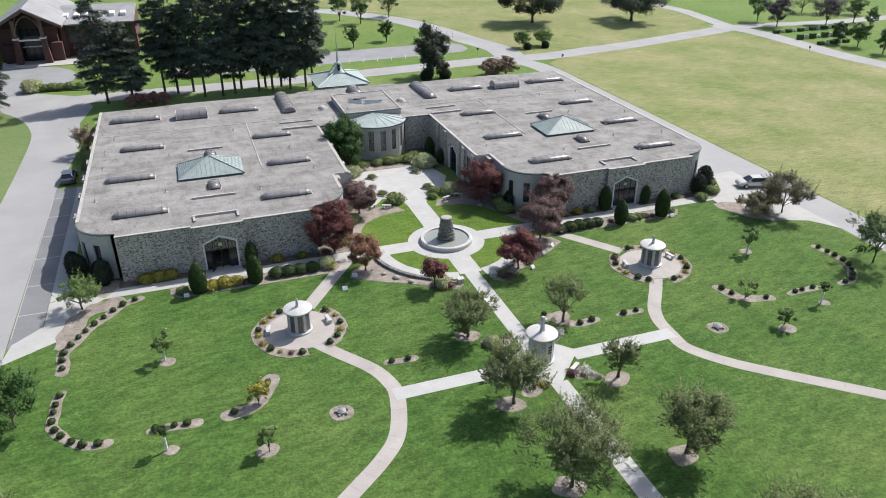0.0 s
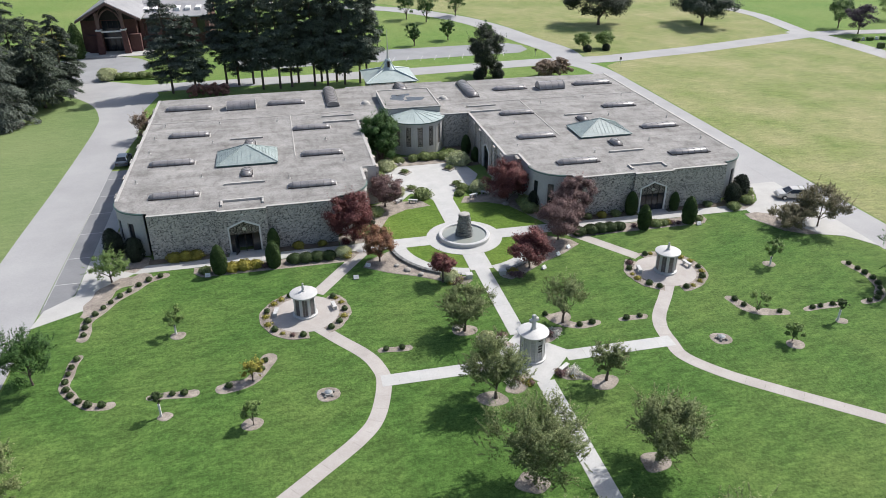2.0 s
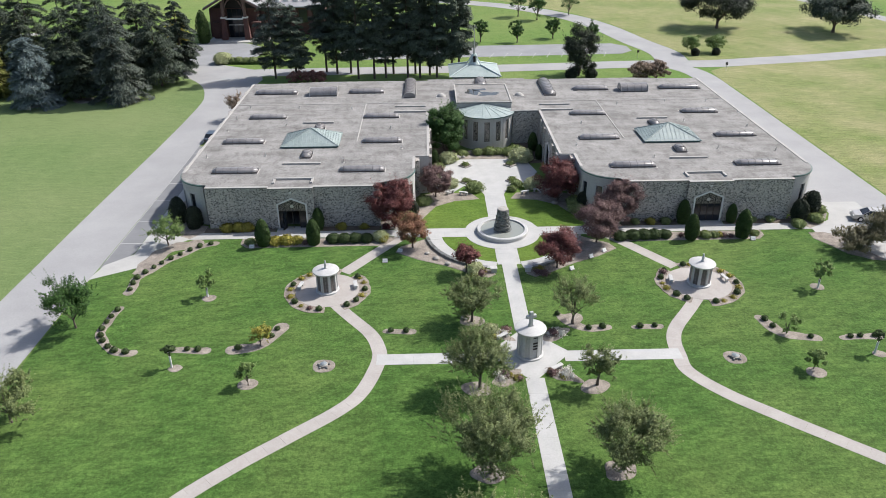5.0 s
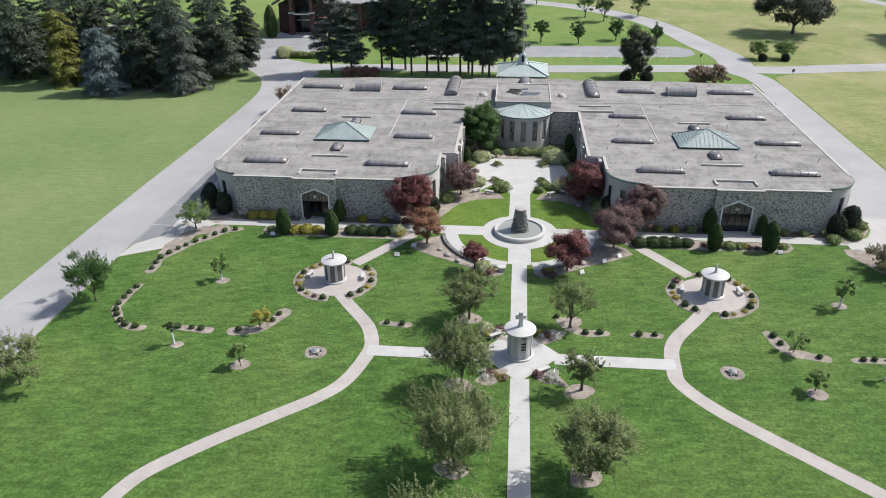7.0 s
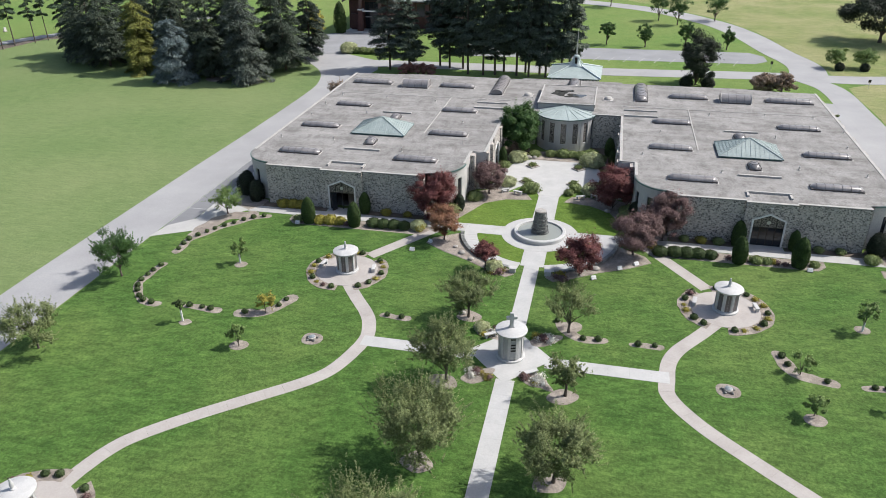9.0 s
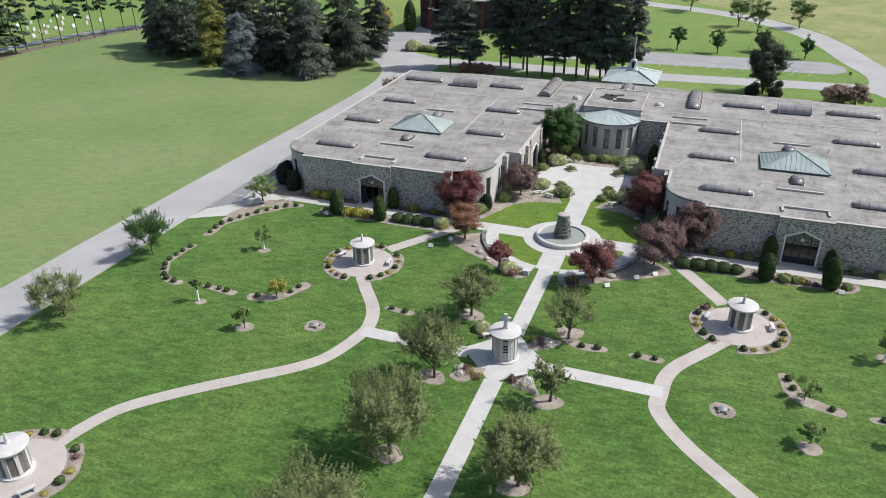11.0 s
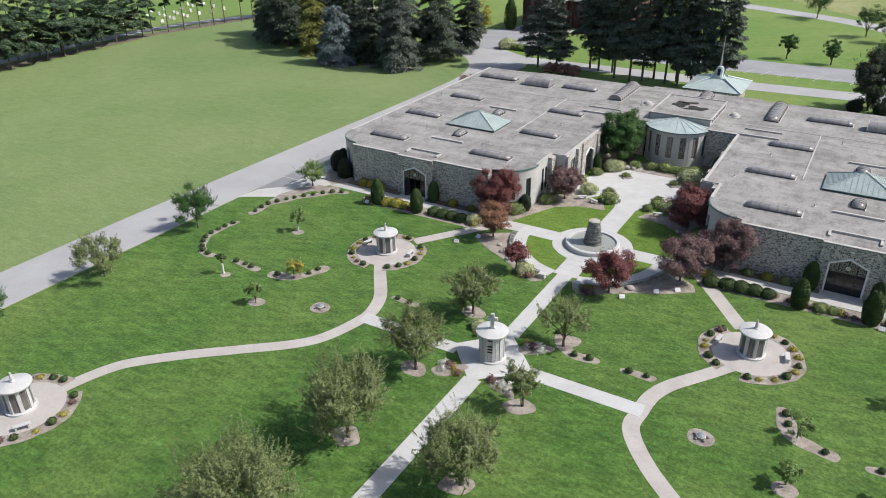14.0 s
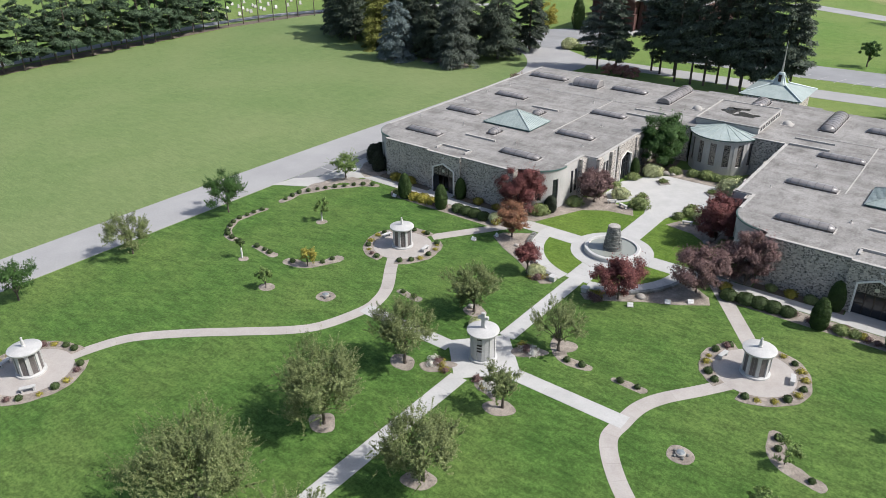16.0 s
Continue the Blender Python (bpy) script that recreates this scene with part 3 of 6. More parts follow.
def door_bay(s):
    """Stone bay with a gabled opening, glazed screen and doors, on the south front of one wing."""
    cx = 25.75 * s
    part("wall", Geo().slab_y([(cx + a, z) for a, z in ((-2.75, 0), (-1.85, 0), (-1.85, 3.35), (0, 4.15), (1.85, 3.35), (1.85, 0), (2.75, 0), (2.75, 5.38), (-2.75, 5.38))], 2.9, 3.5), STONE, bld, "fieldstone entrance bay")
    screen = part("entrance", Geo().slab_y([(cx + a, z) for a, z in ((-1.85, 0.07), (-1.67, 0.07), (-1.67, 3.24), (0, 3.95), (1.67, 3.24), (1.67, 0.07), (1.85, 0.07), (1.85, 3.35), (0, 4.15), (-1.85, 3.35))], 2.8, 3.1), WHITE_TRIM, bld, "white gabled door surround")
    for k in range(5):
        x = cx - 1.67 + 3.34 * k / 4
        top = 3.24 + 0.71 * (1 - abs(x - cx) / 1.67)
        part("mullion", Geo().box(x - 0.04, 2.97, 0.07, x + 0.04, 3.05, top), BRONZE, screen)
    for z in (2.35, 1.2):
        for k in range(4):
            if z < 2 and k in (1, 2):
                continue
            x0 = cx - 1.67 + 3.34 * k / 4 + 0.04
            part("mullion", Geo().box(x0, 2.98, z - 0.035, x0 + 0.755, 3.04, z + 0.035), BRONZE, screen)
    for k in range(4):
        x0 = cx - 1.67 + 3.34 * k / 4 + 0.04
        t0 = 3.24 + 0.71 * (1 - abs(x0 - cx) / 1.67)
        t1 = 3.24 + 0.71 * (1 - abs(x0 + 0.755 - cx) / 1.67)
        part("pane", Geo().slab_y([(x0, 2.39), (x0 + 0.755, 2.39), (x0 + 0.755, t1), (x0, t0)], 3.0, 3.02), LEADED, screen, "patterned leaded pane")
        if k in (0, 3) or s > 0:
            part("pane", Geo().box(x0, 3.0, 0.08, x0 + 0.755, 3.02, 2.31), GLASS, screen)
    part("emblem", Geo().slab_y(disc(cx, 3.0, 0.22, 20), 2.93, 2.97), STEEL, screen, "round grey emblem")
    if s < 0:
        leaf = part("door_leaf", Geo().box(-0.03, -0.8, 0.09, 0.03, 0.0, 2.3), GLASS, screen, "glazed door leaf standing open")
        leaf.matrix_basis = pose(cx - 0.82, 2.95, 0, 0, 0, -25)
        part("rail", Geo().box(-0.04, -0.82, 0.09, 0.04, -0.02, 0.3), BRONZE, leaf)
    part("lamp", Geo().box(cx - 0.16, 2.78, 4.75, cx + 0.16, 2.9, 4.95), WHITE_TRIM, bld, "small white wall light", bevel=0.03)


def wing(s):
    X = lambda x: x * s
    rect = lambda g, x0, y0, z0, x1, y1, z1: g.box(min(X(x0), X(x1)), y0, z0, max(X(x0), X(x1)), y1, z1)
    part("wall", rect(Geo(), 15.0, 3.3, 0, 23.0, 4.3, H + 0.03), STONE, bld)
    part("wall", rect(Geo(), 28.5, 3.3, 0, 36.2, 4.3, H + 0.03), STONE, bld)
    door_bay(s)
    # rounded precast corners with slit windows
    for cx, cy, r, ang, wins in ((36.1, 8.6, 4.2, (-82, 0), (-58, -30)), (14.9, 8.8, 4.2, (180, 262), (205, 236))):
        lo, hi = ang
        edges = [lo]
        for a in wins:
            edges += [a - 5.5, a + 5.5]
        edges.append(hi)
        flip = (lambda a: a) if s > 0 else (lambda a: 180 - a)
        for i in range(0, len(edges), 2):
            part("corner_panel", Geo().arc_wall(X(cx), cy, r, flip(edges[i]), flip(edges[i + 1]), 1.3, 4.0, 0.35), PRECAST, bld)
        part("corner_wall", Geo().arc_wall(X(cx), cy, r, flip(lo), flip(hi), 0, 1.3, 0.35), PRECAST, bld, "smooth curved precast corner")
        part("corner_wall", Geo().arc_wall(X(cx), cy, r, flip(lo), flip(hi), 4.0, H - 0.1, 0.35), PRECAST, bld, "smooth curved precast corner")
        for a in wins:
            win = part("window", Geo().arc_wall(X(cx), cy, r - 0.16, flip(a - 5.5), flip(a + 5.5), 1.3, 4.0, 0.05), GLASS, bld, "narrow dark corner window")
            for z in (1.3, 2.2, 3.1, 3.93):
                part("bar", Geo().arc_wall(X(cx), cy, r - 0.12, flip(a - 5.5), flip(a + 5.5), z, z + 0.07, 0.04), BRONZE, win)
        part("cap", Geo().arc_wall(X(cx), cy, r + 0.12, flip(lo), flip(hi), H - 0.1, H + 0.04, 0.5), COPPER_DARK, bld, "dark metal roof edge")
    # outer side: precast wall with stone piers
    part("wall", rect(Geo(), 40.0, 8.6, 0, 40.3, 51.8, H), PRECAST, bld)
    for y in (10.5, 16.5, 22.5, 28.5, 34.5, 40.5, 46.5):
        part("pier", rect(Geo(), 40.3, y, 0, 40.75, y + 1.6, H - 0.12), STONE, bld)
        win = part("window", rect(Geo(), 40.3, y + 2.6, 1.2, 40.33, y + 3.3, 4.2), GLASS, bld)
        part("bar", rect(Geo(), 40.33, y + 2.6, 2.6, 40.37, y + 3.3, 2.7), BRONZE, win)
    # court side: precast by the corner, then stepped stone
    part("wall", rect(Geo(), 10.7, 8.8, 0, 11.1, 13.2, H), PRECAST, bld)
    part("wall", rect(Geo(), 8.8, 13.6, 0, 9.3, 19.3, H), PRECAST, bld)
    part("wall", rect(Geo(), 8.8, 24.6, 0, 9.3, 33.3, H), STONE, bld)
    for y0, y1, x in ((12.0, 13.4, 10.1), (13.4, 14.6, 8.45), (17.0, 18.0, 8.4), (24.6, 25.6, 8.4), (28.2, 29.2, 8.5)):
        part("pier", rect(Geo(), x, y0, 0, x + 0.9, y1, H - 0.06), STONE, bld)
    for y in (10.2, 11.2, 15.4, 16.2):
        x = 10.7 if y < 13 else 8.8
        part("window", rect(Geo(), x - 0.03, y, 1.2, x, y + 0.5, 4.2), GLASS, bld, "narrow dark window")
    part("wall", rect(Geo(), 8.85, 13.32, 0, 11.1, 13.58, H), PRECAST, bld)
    # court door bay
    part("wall", Geo().slab_x([(19.3, 0), (20.2, 0), (20.2, 3.3), (21.9, 4.1), (23.6, 3.3), (23.6, 0), (24.6, 0), (24.6, H), (19.3, H)], X(8.6), X(9.2)), STONE, bld)
    cd = part("entrance", Geo().slab_x([(20.2, 0.07), (20.36, 0.07), (20.36, 3.2), (21.9, 3.92), (23.44, 3.2), (23.44, 0.07), (23.6, 0.07), (23.6, 3.3), (21.9, 4.1), (20.2, 3.3)], X(8.5), X(8.8)), WHITE_TRIM, bld, "white gabled door surround")
    part("pane", Geo().slab_x([(20.36, 0.07), (23.44, 0.07), (23.44, 3.2), (21.9, 3.92), (20.36, 3.2)], X(8.72), X(8.75)), GLASS, cd)
    for k in range(1, 4):
        y = 20.36 + 3.08 * k / 4
        part("mullion", rect(Geo(), 8.66, y - 0.04, 0.07, 8.74, y + 0.04, 3.55), BRONZE, cd)
    for z in (1.2, 2.3, 3.1):
        part("mullion", rect(Geo(), 8.67, 20.36, z, 8.73, 23.44, z + 0.06), BRONZE, cd)
    # roof deck
    inner = [(14.9 + 4.2 * math.cos(radians(a)), 8.8 + 4.2 * math.sin(radians(a))) for a in range(262, 179, -6)]
    outer = [(36.1 + 4.2 * math.cos(radians(a)), 8.6 + 4.2 * math.sin(radians(a))) for a in range(0, -83, -6)]
    deck = [(36.2, 4.3), (36.2, 3.28), (28.5, 3.28), (28.5, 2.86), (23.0, 2.86), (23.0, 3.28), (15.0, 3.28), (15.0, 4.3)] + inner + [(10.7, 13.4), (8.8, 13.4), (8.8, 33.3), (8.8, 52.6), (28, 52.8), (34, 52.0), (40.3, 51.8)] + outer
    part("roof", Geo().prism([(X(x), y) for x, y in deck], H, H + 0.10), ROOFING, bld, "flat weathered gravel roof")
    part("floor", Geo().prism([(X(x), y) for x, y in ((15.5, 4.3), (35.5, 4.3), (39.6, 9.0), (39.9, 51.4), (9.4, 51.4), (9.4, 14.8), (11.4, 14.8), (11.4, 9.0))], 0, 0.035), PAVING, bld)
    part("wall", rect(Geo(), 8.8, 51.5, 0, 40.3, 51.78, H), STONE, bld)
    # light copings along the edges
    for x0, y0, x1, y1 in ((15.0, 3.24, 23.0, 3.6), (28.5, 3.24, 36.2, 3.6), (23.0, 2.82, 28.5, 3.2), (40.0, 8.6, 40.36, 51.8), (8.74, 13.4, 9.1, 33.3), (10.64, 8.8, 11.0, 13.4)):
        part("coping", rect(Geo(), x0, y0, H + 0.06, x1, y1, H + 0.15), COPING, bld)
    # roof joints and low kerbs
    for x0, y0, x1, y1, h in ((18.9, 19.5, 19.05, 38.5, 0.16), (9, 38.4, 40, 38.55, 0.15), (9.2, 33.2, 14.2, 33.5, 0.35), (9.2, 36.2, 14.2, 36.4, 0.3), (23.0, 10.9, 28.0, 11.2, 0.32), (23.2, 28.2, 27.8, 28.5, 0.32), (23.2, 5.6, 28.2, 5.85, 0.35)):
        part("kerb", rect(Geo(), x0, y0, H, x1, y1, H + h), COPING, bld, "low roof kerb")
    for x in (23.2, 27.9):
        part("kerb", rect(Geo(), x, 4.4, H, x + 0.25, 5.6, H + 0.3), COPING, bld)


for s in (-1, 1):
    wing(s)
part("roof", Geo().box(-8.8, 33.3, H - 0.1, 8.8, 53.4, H + 0.096), ROOFING, bld, "flat weathered gravel roof")
part("wall", Geo().box(4.7, 33.3, 0, 8.8, 33.7, H - 0.1), STONE, bld)
part("wall", Geo().box(-8.8, 33.3, 0, -4.2, 33.7, H - 0.1), STONE, bld)
part("wall", Geo().box(-8.8, 52.6, 0, 8.8, 53.2, H - 0.1), STONE, bld)
part("coping", Geo().box(4.9, 33.22, H + 0.05, 8.7, 33.56, H + 0.15), COPING, bld)
# raised chapel roof with kerb
part("wall", Geo().box(-4.2, 35.0, H, 4.6, 46.0, 6.22), PRECAST, bld, "raised chapel block")
part("roof", Geo().box(-4.3, 34.9, 6.22, 4.7, 46.1, 6.32), ROOFING, bld)
for x0, y0, x1, y1 in ((-4.3, 34.9, 4.7, 35.1), (-4.3, 45.9, 4.7, 46.1), (-4.3, 35.1, -4.1, 45.9), (4.5, 35.1, 4.7, 45.9)):
    part("coping", Geo().box(x0, y0, 6.32, x1, y1, 6.42), COPING, bld)
for i in range(8):
    part("window", Geo().box(4.6, 36 + i * 1.2, 5.6, 4.64, 36.7 + i * 1.2, 6.1), GLASS, bld)
# rain water standing on the chapel roof
for px, py, pa, pb2, seed in ((-1.3, 41.2, 1.3, 1.5, 6), (1.3, 40.0, 1.7, 1.1, 9), (-0.1, 42.6, 1.2, 0.6, 13)):
    part("puddle", Geo().prism(blob(px, py, pa, pb2, seed, turn=12, wob=0.2), 6.318, 6.326), PUDDLE, bld, "shallow puddle on the chapel roof")
# apse
AX, AY, AR = 0.35, 34.6, 4.45
apse = part("apse", Geo().arc_wall(AX, AY, AR, 180, 360, 0, 1.35, 0.35), PRECAST, bld, "pale curved apse wall")
part("lintel", Geo().arc_wall(AX, AY, AR, 180, 360, 4.55, 5.1, 0.35), PRECAST, apse)
angs = [198 + i * 24 for i in range(7)]
prev = 180
for a in angs + [None]:
    part("pier", Geo().arc_wall(AX, AY, AR, prev, (a - 5.6) if a else 360, 1.35, 4.55, 0.35), PRECAST, apse)
    prev = (a + 5.6) if a else 0
for a in angs:
    part("window", Geo().arc_wall(AX, AY, AR - 0.15, a - 5.6, a + 5.6, 1.35, 4.55, 0.05), LEADED, apse, "tall patterned stained-glass window")
for a in range(186, 360, 24):
    part("joint", Geo().arc_wall(AX, AY, AR + 0.02, a - 0.25, a + 0.25, 0.05, 4.95, 0.03), COPING, apse)
part("cornice", Geo().arc_wall(AX, AY, AR + 0.28, 180, 360, 5.1, 5.28, 0.7), COPPER_DARK, apse, "green metal cornice")
g = Geo()
n = 20
g.add([(AX - 0.3, 35.0, 6.15)] + [(AX + (AR + 0.34) * math.cos(math.pi + math.pi * i / n), AY + (AR + 0.34) * math.sin(math.pi + math.pi * i / n), 5.27) for i in range(n + 1)], [(0, i + 1, i + 2) for i in range(n)])
cone = part("apse_roof", g, COPPER, apse, "pale green copper fan roof")
for i in range(1, n, 2):
    a = math.pi + math.pi * i / n
    part("seam", Geo().tube([(AX - 0.3, 35.0, 6.17), (AX + (AR + 0.33) * math.cos(a), AY + (AR + 0.33) * math.sin(a), 5.30)], [0.025, 0.035], 5), COPPER, apse)


def pyramid(name, label, x0, y0, x1, y1, z0, z1, seams, mat=COPPER):
    ob = thing(name, label, "roof light")
    cx, cy = (x0 + x1) / 2, (y0 + y1) / 2
    part("kerb", Geo().box(x0 + 0.2, y0 + 0.2, H, x1 - 0.2, y1 - 0.2, z0 - 0.06), COPPER_DARK, ob, "dark louvred kerb")
    part("eave", Geo().box(x0, y0, z0 - 0.1, x1, y1, z0), COPPER_DARK, ob)
    part("roof", Geo().add([(x0, y0, z0), (x1, y0, z0), (x1, y1, z0), (x0, y1, z0), (cx, cy, z1)], [(0, 1, 4), (1, 2, 4), (2, 3, 4), (3, 0, 4)]), mat, ob)
    corners = [(x0, y0), (x1, y0), (x1, y1), (x0, y1)]
    for i in range(4):
        a, b = Vector((*corners[i], z0)), Vector((*corners[(i + 1) % 4], z0))
        apex = Vector((cx, cy, z1))
        part("hip", Geo().tube([a + Vector((0, 0, 0.03)), apex + Vector((0, 0, 0.03))], [0.06, 0.06], 5), mat, ob)
        for k in range(1, seams):
            t = k / seams
            base = a.lerp(b, t)
            top = apex.lerp(a, 1 - 2 * t) if t < 0.5 else apex.lerp(b, 2 * t - 1)
            part("seam", Geo().tube([base + Vector((0, 0, 0.02)), top + Vector((0, 0, 0.02))], [0.028, 0.028], 4), mat, ob)
    return ob


for s in (-1, 1):
    a, b = sorted((21.3 * s, 29.3 * s))
    pyramid("pyramid_roof_light", "pyramid of green standing-seam copper on the flat roof", a, 17.1, b, 22.8, 5.66, 7.4, 14)


def barrel(x, y, length, width, height, turn, ribs, label="long ribbed acrylic barrel skylight on the roof", flat=False):
    ob = thing("barrel_skylight", label, "skylight", "roof skylights", (x, y, H + 0.1), turn)
    part("kerb", Geo().box(-length / 2, -width / 2, 0, length / 2, width / 2, 0.2), DOME_DARK, ob)
    prof = [(width / 2 * math.cos(math.pi * i / 12), 0.2 + height * math.sin(math.pi * i / 12)) for i in range(13)]
    g = Geo()
    xs = [(-length / 2, 0.25), (-length / 2 + width * 0.18, 0.72), (-length / 2 + width * 0.42, 1.0), (length / 2 - width * 0.42, 1.0), (length / 2 - width * 0.18, 0.72), (length / 2, 0.25)]
    if flat:
        xs = [(-length / 2, 1.0), (-length / 4, 1.0), (-0.1, 1.0), (0.1, 1.0), (length / 4, 1.0), (length / 2, 1.0)]
        for e in (-1, 1):
            part("end_rim", Geo().tube([(e * length / 2, yy * 1.02, zz + 0.02) for yy, zz in prof], [0.06] * 13, 5), COPING, ob, "pale metal end rim")
    v = [(px, yy * min(1, k * 1.02) if k < 1 else yy, 0.2 + (zz - 0.2) * k) for px, k in xs for yy, zz in prof]
    f = [(a * 13 + i, a * 13 + i + 1, (a + 1) * 13 + i + 1, (a + 1) * 13 + i) for a in range(5) for i in range(12)]
    part("dome", g.add(v, f + [tuple(range(12, -1, -1)), tuple(range(65, 78))]), DOME, ob, "grey weathered acrylic dome", smooth=True)
    for k in range(ribs):
        px = -length / 2 + width * 0.42 + (length - width * 0.84) * k / (ribs - 1)
        part("rib", Geo().tube([(px, yy * 1.01, zz + 0.015) for yy, zz in prof], [0.022] * 13, 4), DOME_DARK, ob)
        for sy in (-1, 1):
            part("foot", Geo().box(px - 0.05, sy * width / 2 - 0.09, 0.0, px + 0.05, sy * width / 2 + 0.09, 0.24), DOME_DARK, ob)
    part("flashing", Geo().box(-length / 2 - 0.15, -width / 2 - 0.15, 0, length / 2 + 0.15, width / 2 + 0.15, 0.03), COPING, ob)
    return ob


for s in (-1, 1):
    for x, y, l in ((33.6, 8.6, 5.8), (17.4, 8.5, 5.8), (35.0, 19.9, 5.8), (15.4, 19.5, 5.6), (33.7, 31.3, 5.7), (16.1, 31.0, 5.5)):
        barrel(x * s, y, l, 1.4, 0.42, 0, 6)
    barrel(34.9 * s, 45.3, 7.2, 1.6, 0.5, 0, 7)
    barrel(19.4 * s, 45.2, 6.1, 1.5, 0.48, 0, 6)
    barrel(26.6 * s, 44.4, 4.6, 2.6, 1.05, 0, 3, "broad half-round barrel skylight on the roof", True)
    barrel(11.9 * s, 46.3, 9.6, 2.0, 0.7, 90, 9, flat=s < 0)
    barrel(25.3 * s, 14.2, 2.3, 1.4, 0.5, 90, 3, "small domed skylight on the roof")
    barrel(25.0 * s, 25.6, 2.3, 1.4, 0.5, 90, 3, "small domed skylight on the roof")
barrel(0.6, 49.4, 5.0, 2.0, 0.8, 90, 5)
# vents and stubs
rng = random.Random(5)


def vent(x, y, z=H + 0.09):
    ob = thing("roof_vent", "small grey metal roof vent", "vent", "roof vents", (x, y, z))
    h = rng.uniform(0.3, 0.55)
    part("pipe", Geo().lathe([(0.07, 0), (0.07, h), (0.0, h)], seg=10), STEEL, ob)
    part("collar", Geo().lathe([(0.22, 0), (0.2, 0.05), (0.08, 0.09)], seg=10), COPING, ob)


for s in (-1, 1):
    for x, y in ((31, 14), (20.6, 11.2), (22, 22), (30.4, 27), (37.5, 37), (14.5, 26), (38.4, 13.5), (12.2, 16), (29.8, 37), (21.5, 36), (39, 24.5), (39, 31)):
        vent(x * s + rng.uniform(-0.6, 0.6), y + rng.uniform(-0.6, 0.6))
    ob = thing("dome_vent", "low pale domed roof vent", "vent", "roof vents", (6.6 * s, 42.0, H + 0.09))
    part("dome", Geo().lathe([(0.7, 0), (0.7, 0.15), (0.55, 0.4), (0.25, 0.55), (0.0, 0.58)], seg=16), COPING, ob, smooth=True)
    part("base", Geo().box(-0.85, -0.85, 0, 0.85, 0.85, 0.08), COPING, ob)

# entrance porch with its little spire, north of the building
porch = thing("entrance_porch", "square porch with green copper hipped roof and slender spire", "porch")
px0, px1, py0, py1 = -4.4, 4.7, 56.0, 65.4
part("wall", Geo().box(px0 + 0.5, py0 + 0.4, 0, px1 - 0.5, py1 - 0.4, 4.9), STONE, porch)
part("link", Geo().box(-2.2, 53.0, 0, 2.4, 56.4, 4.0), STONE, porch)
part("eave", Geo().box(px0, py0, 4.9, px1, py1, 5.15), COPPER_DARK, porch, "dark green eave band")
for i in range(15):
    part("louvre", Geo().box(px0 + 0.4 + i * 0.6, py0 - 0.05, 4.55, px0 + 0.65 + i * 0.6, py0 + 0.35, 4.92), WHITE_TRIM, porch)
pc = ((px0 + px1) / 2, (py0 + py1) / 2)
part("roof", Geo().add([(px0 - 0.3, py0 - 0.3, 5.15), (px1 + 0.3, py0 - 0.3, 5.15), (px1 + 0.3, py1 + 0.3, 5.15), (px0 - 0.3, py1 + 0.3, 5.15), (pc[0] - 0.8, pc[1] - 0.8, 6.5), (pc[0] + 0.8, pc[1] - 0.8, 6.5), (pc[0] + 0.8, pc[1] + 0.8, 6.5), (pc[0] - 0.8, pc[1] + 0.8, 6.5)], [(0, 1, 5, 4), (1, 2, 6, 5), (2, 3, 7, 6), (3, 0, 4, 7), (4, 5, 6, 7)]), COPPER, porch, "pale green copper roof")
for dx, dy in ((-1, -1), (1, -1), (1, 1), (-1, 1)):
    part("hip", Geo().tube([(pc[0] + dx * 4.85, pc[1] + dy * 5.0, 5.2), (pc[0] + dx * 1.2, pc[1] + dy * 1.2, 6.5), (pc[0] + dx * 0.4, pc[1] + dy * 0.4, 8.0)], [0.12, 0.14, 0.12], 5), SPIRE_MAT, porch)
part("lantern", Geo().lathe([(1.15, 6.4), (0.8, 7.0), (0.6, 7.7), (0.5, 8.3), (0.0, 8.4)], pc[0], pc[1], 8), SPIRE_MAT, porch)
part("louvre_panel", Geo().box(pc[0] - 0.22, pc[1] - 0.85, 6.9, pc[0] + 0.22, pc[1] - 0.5, 8.0), BRONZE, porch)
part("spire", Geo().lathe([(0.22, 8.3), (0.1, 10.5), (0.02, 13.6), (0.0, 13.7)], pc[0], pc[1], 8), STEEL, porch, "slender grey spire")

# ---- plants
def cards(centres, size, rng, stretch=1.0, up=0.3, outward=None, jitter=0.75, along=None, width=0.55):
    """Small leaf-shaped quads, one at each centre, turned at random."""
    n = len(centres)
    nrm = rng.normal(size=(n, 3))
    if outward is not None:
        nrm = nrm * jitter + outward
    nrm[:, 2] += up
    nrm /= np.linalg.norm(nrm, axis=1)[:, None] + 1e-9
    if along is None:
        t = np.cross(nrm, rng.normal(size=(n, 3)))
    else:
        t = along + rng.normal(size=(n, 3)) * 0.45
        t -= nrm * np.sum(t * nrm, axis=1)[:, None]
    t /= np.linalg.norm(t, axis=1)[:, None] + 1e-9
    b = np.cross(nrm, t)
    s = (size * rng.uniform(0.6, 1.35, n))[:, None]
    v = np.empty((n, 4, 3))
    v[:, 0], v[:, 2] = centres - t * s * stretch, centres + t * s * stretch
    v[:, 1], v[:, 3] = centres - b * s * width + nrm * s * 0.15, centres + b * s * width + nrm * s * 0.15
    return v.reshape(-1, 3), np.arange(4 * n).reshape(-1, 4)


def leaf_part(name, centres, size, mat, parent, rng, label="", **kw):
    v, q = cards(centres, size, rng, **kw)
    me = fast_mesh(name, v, q)
    me.materials.append(mat)
    return part(name, me, mat, parent, label)


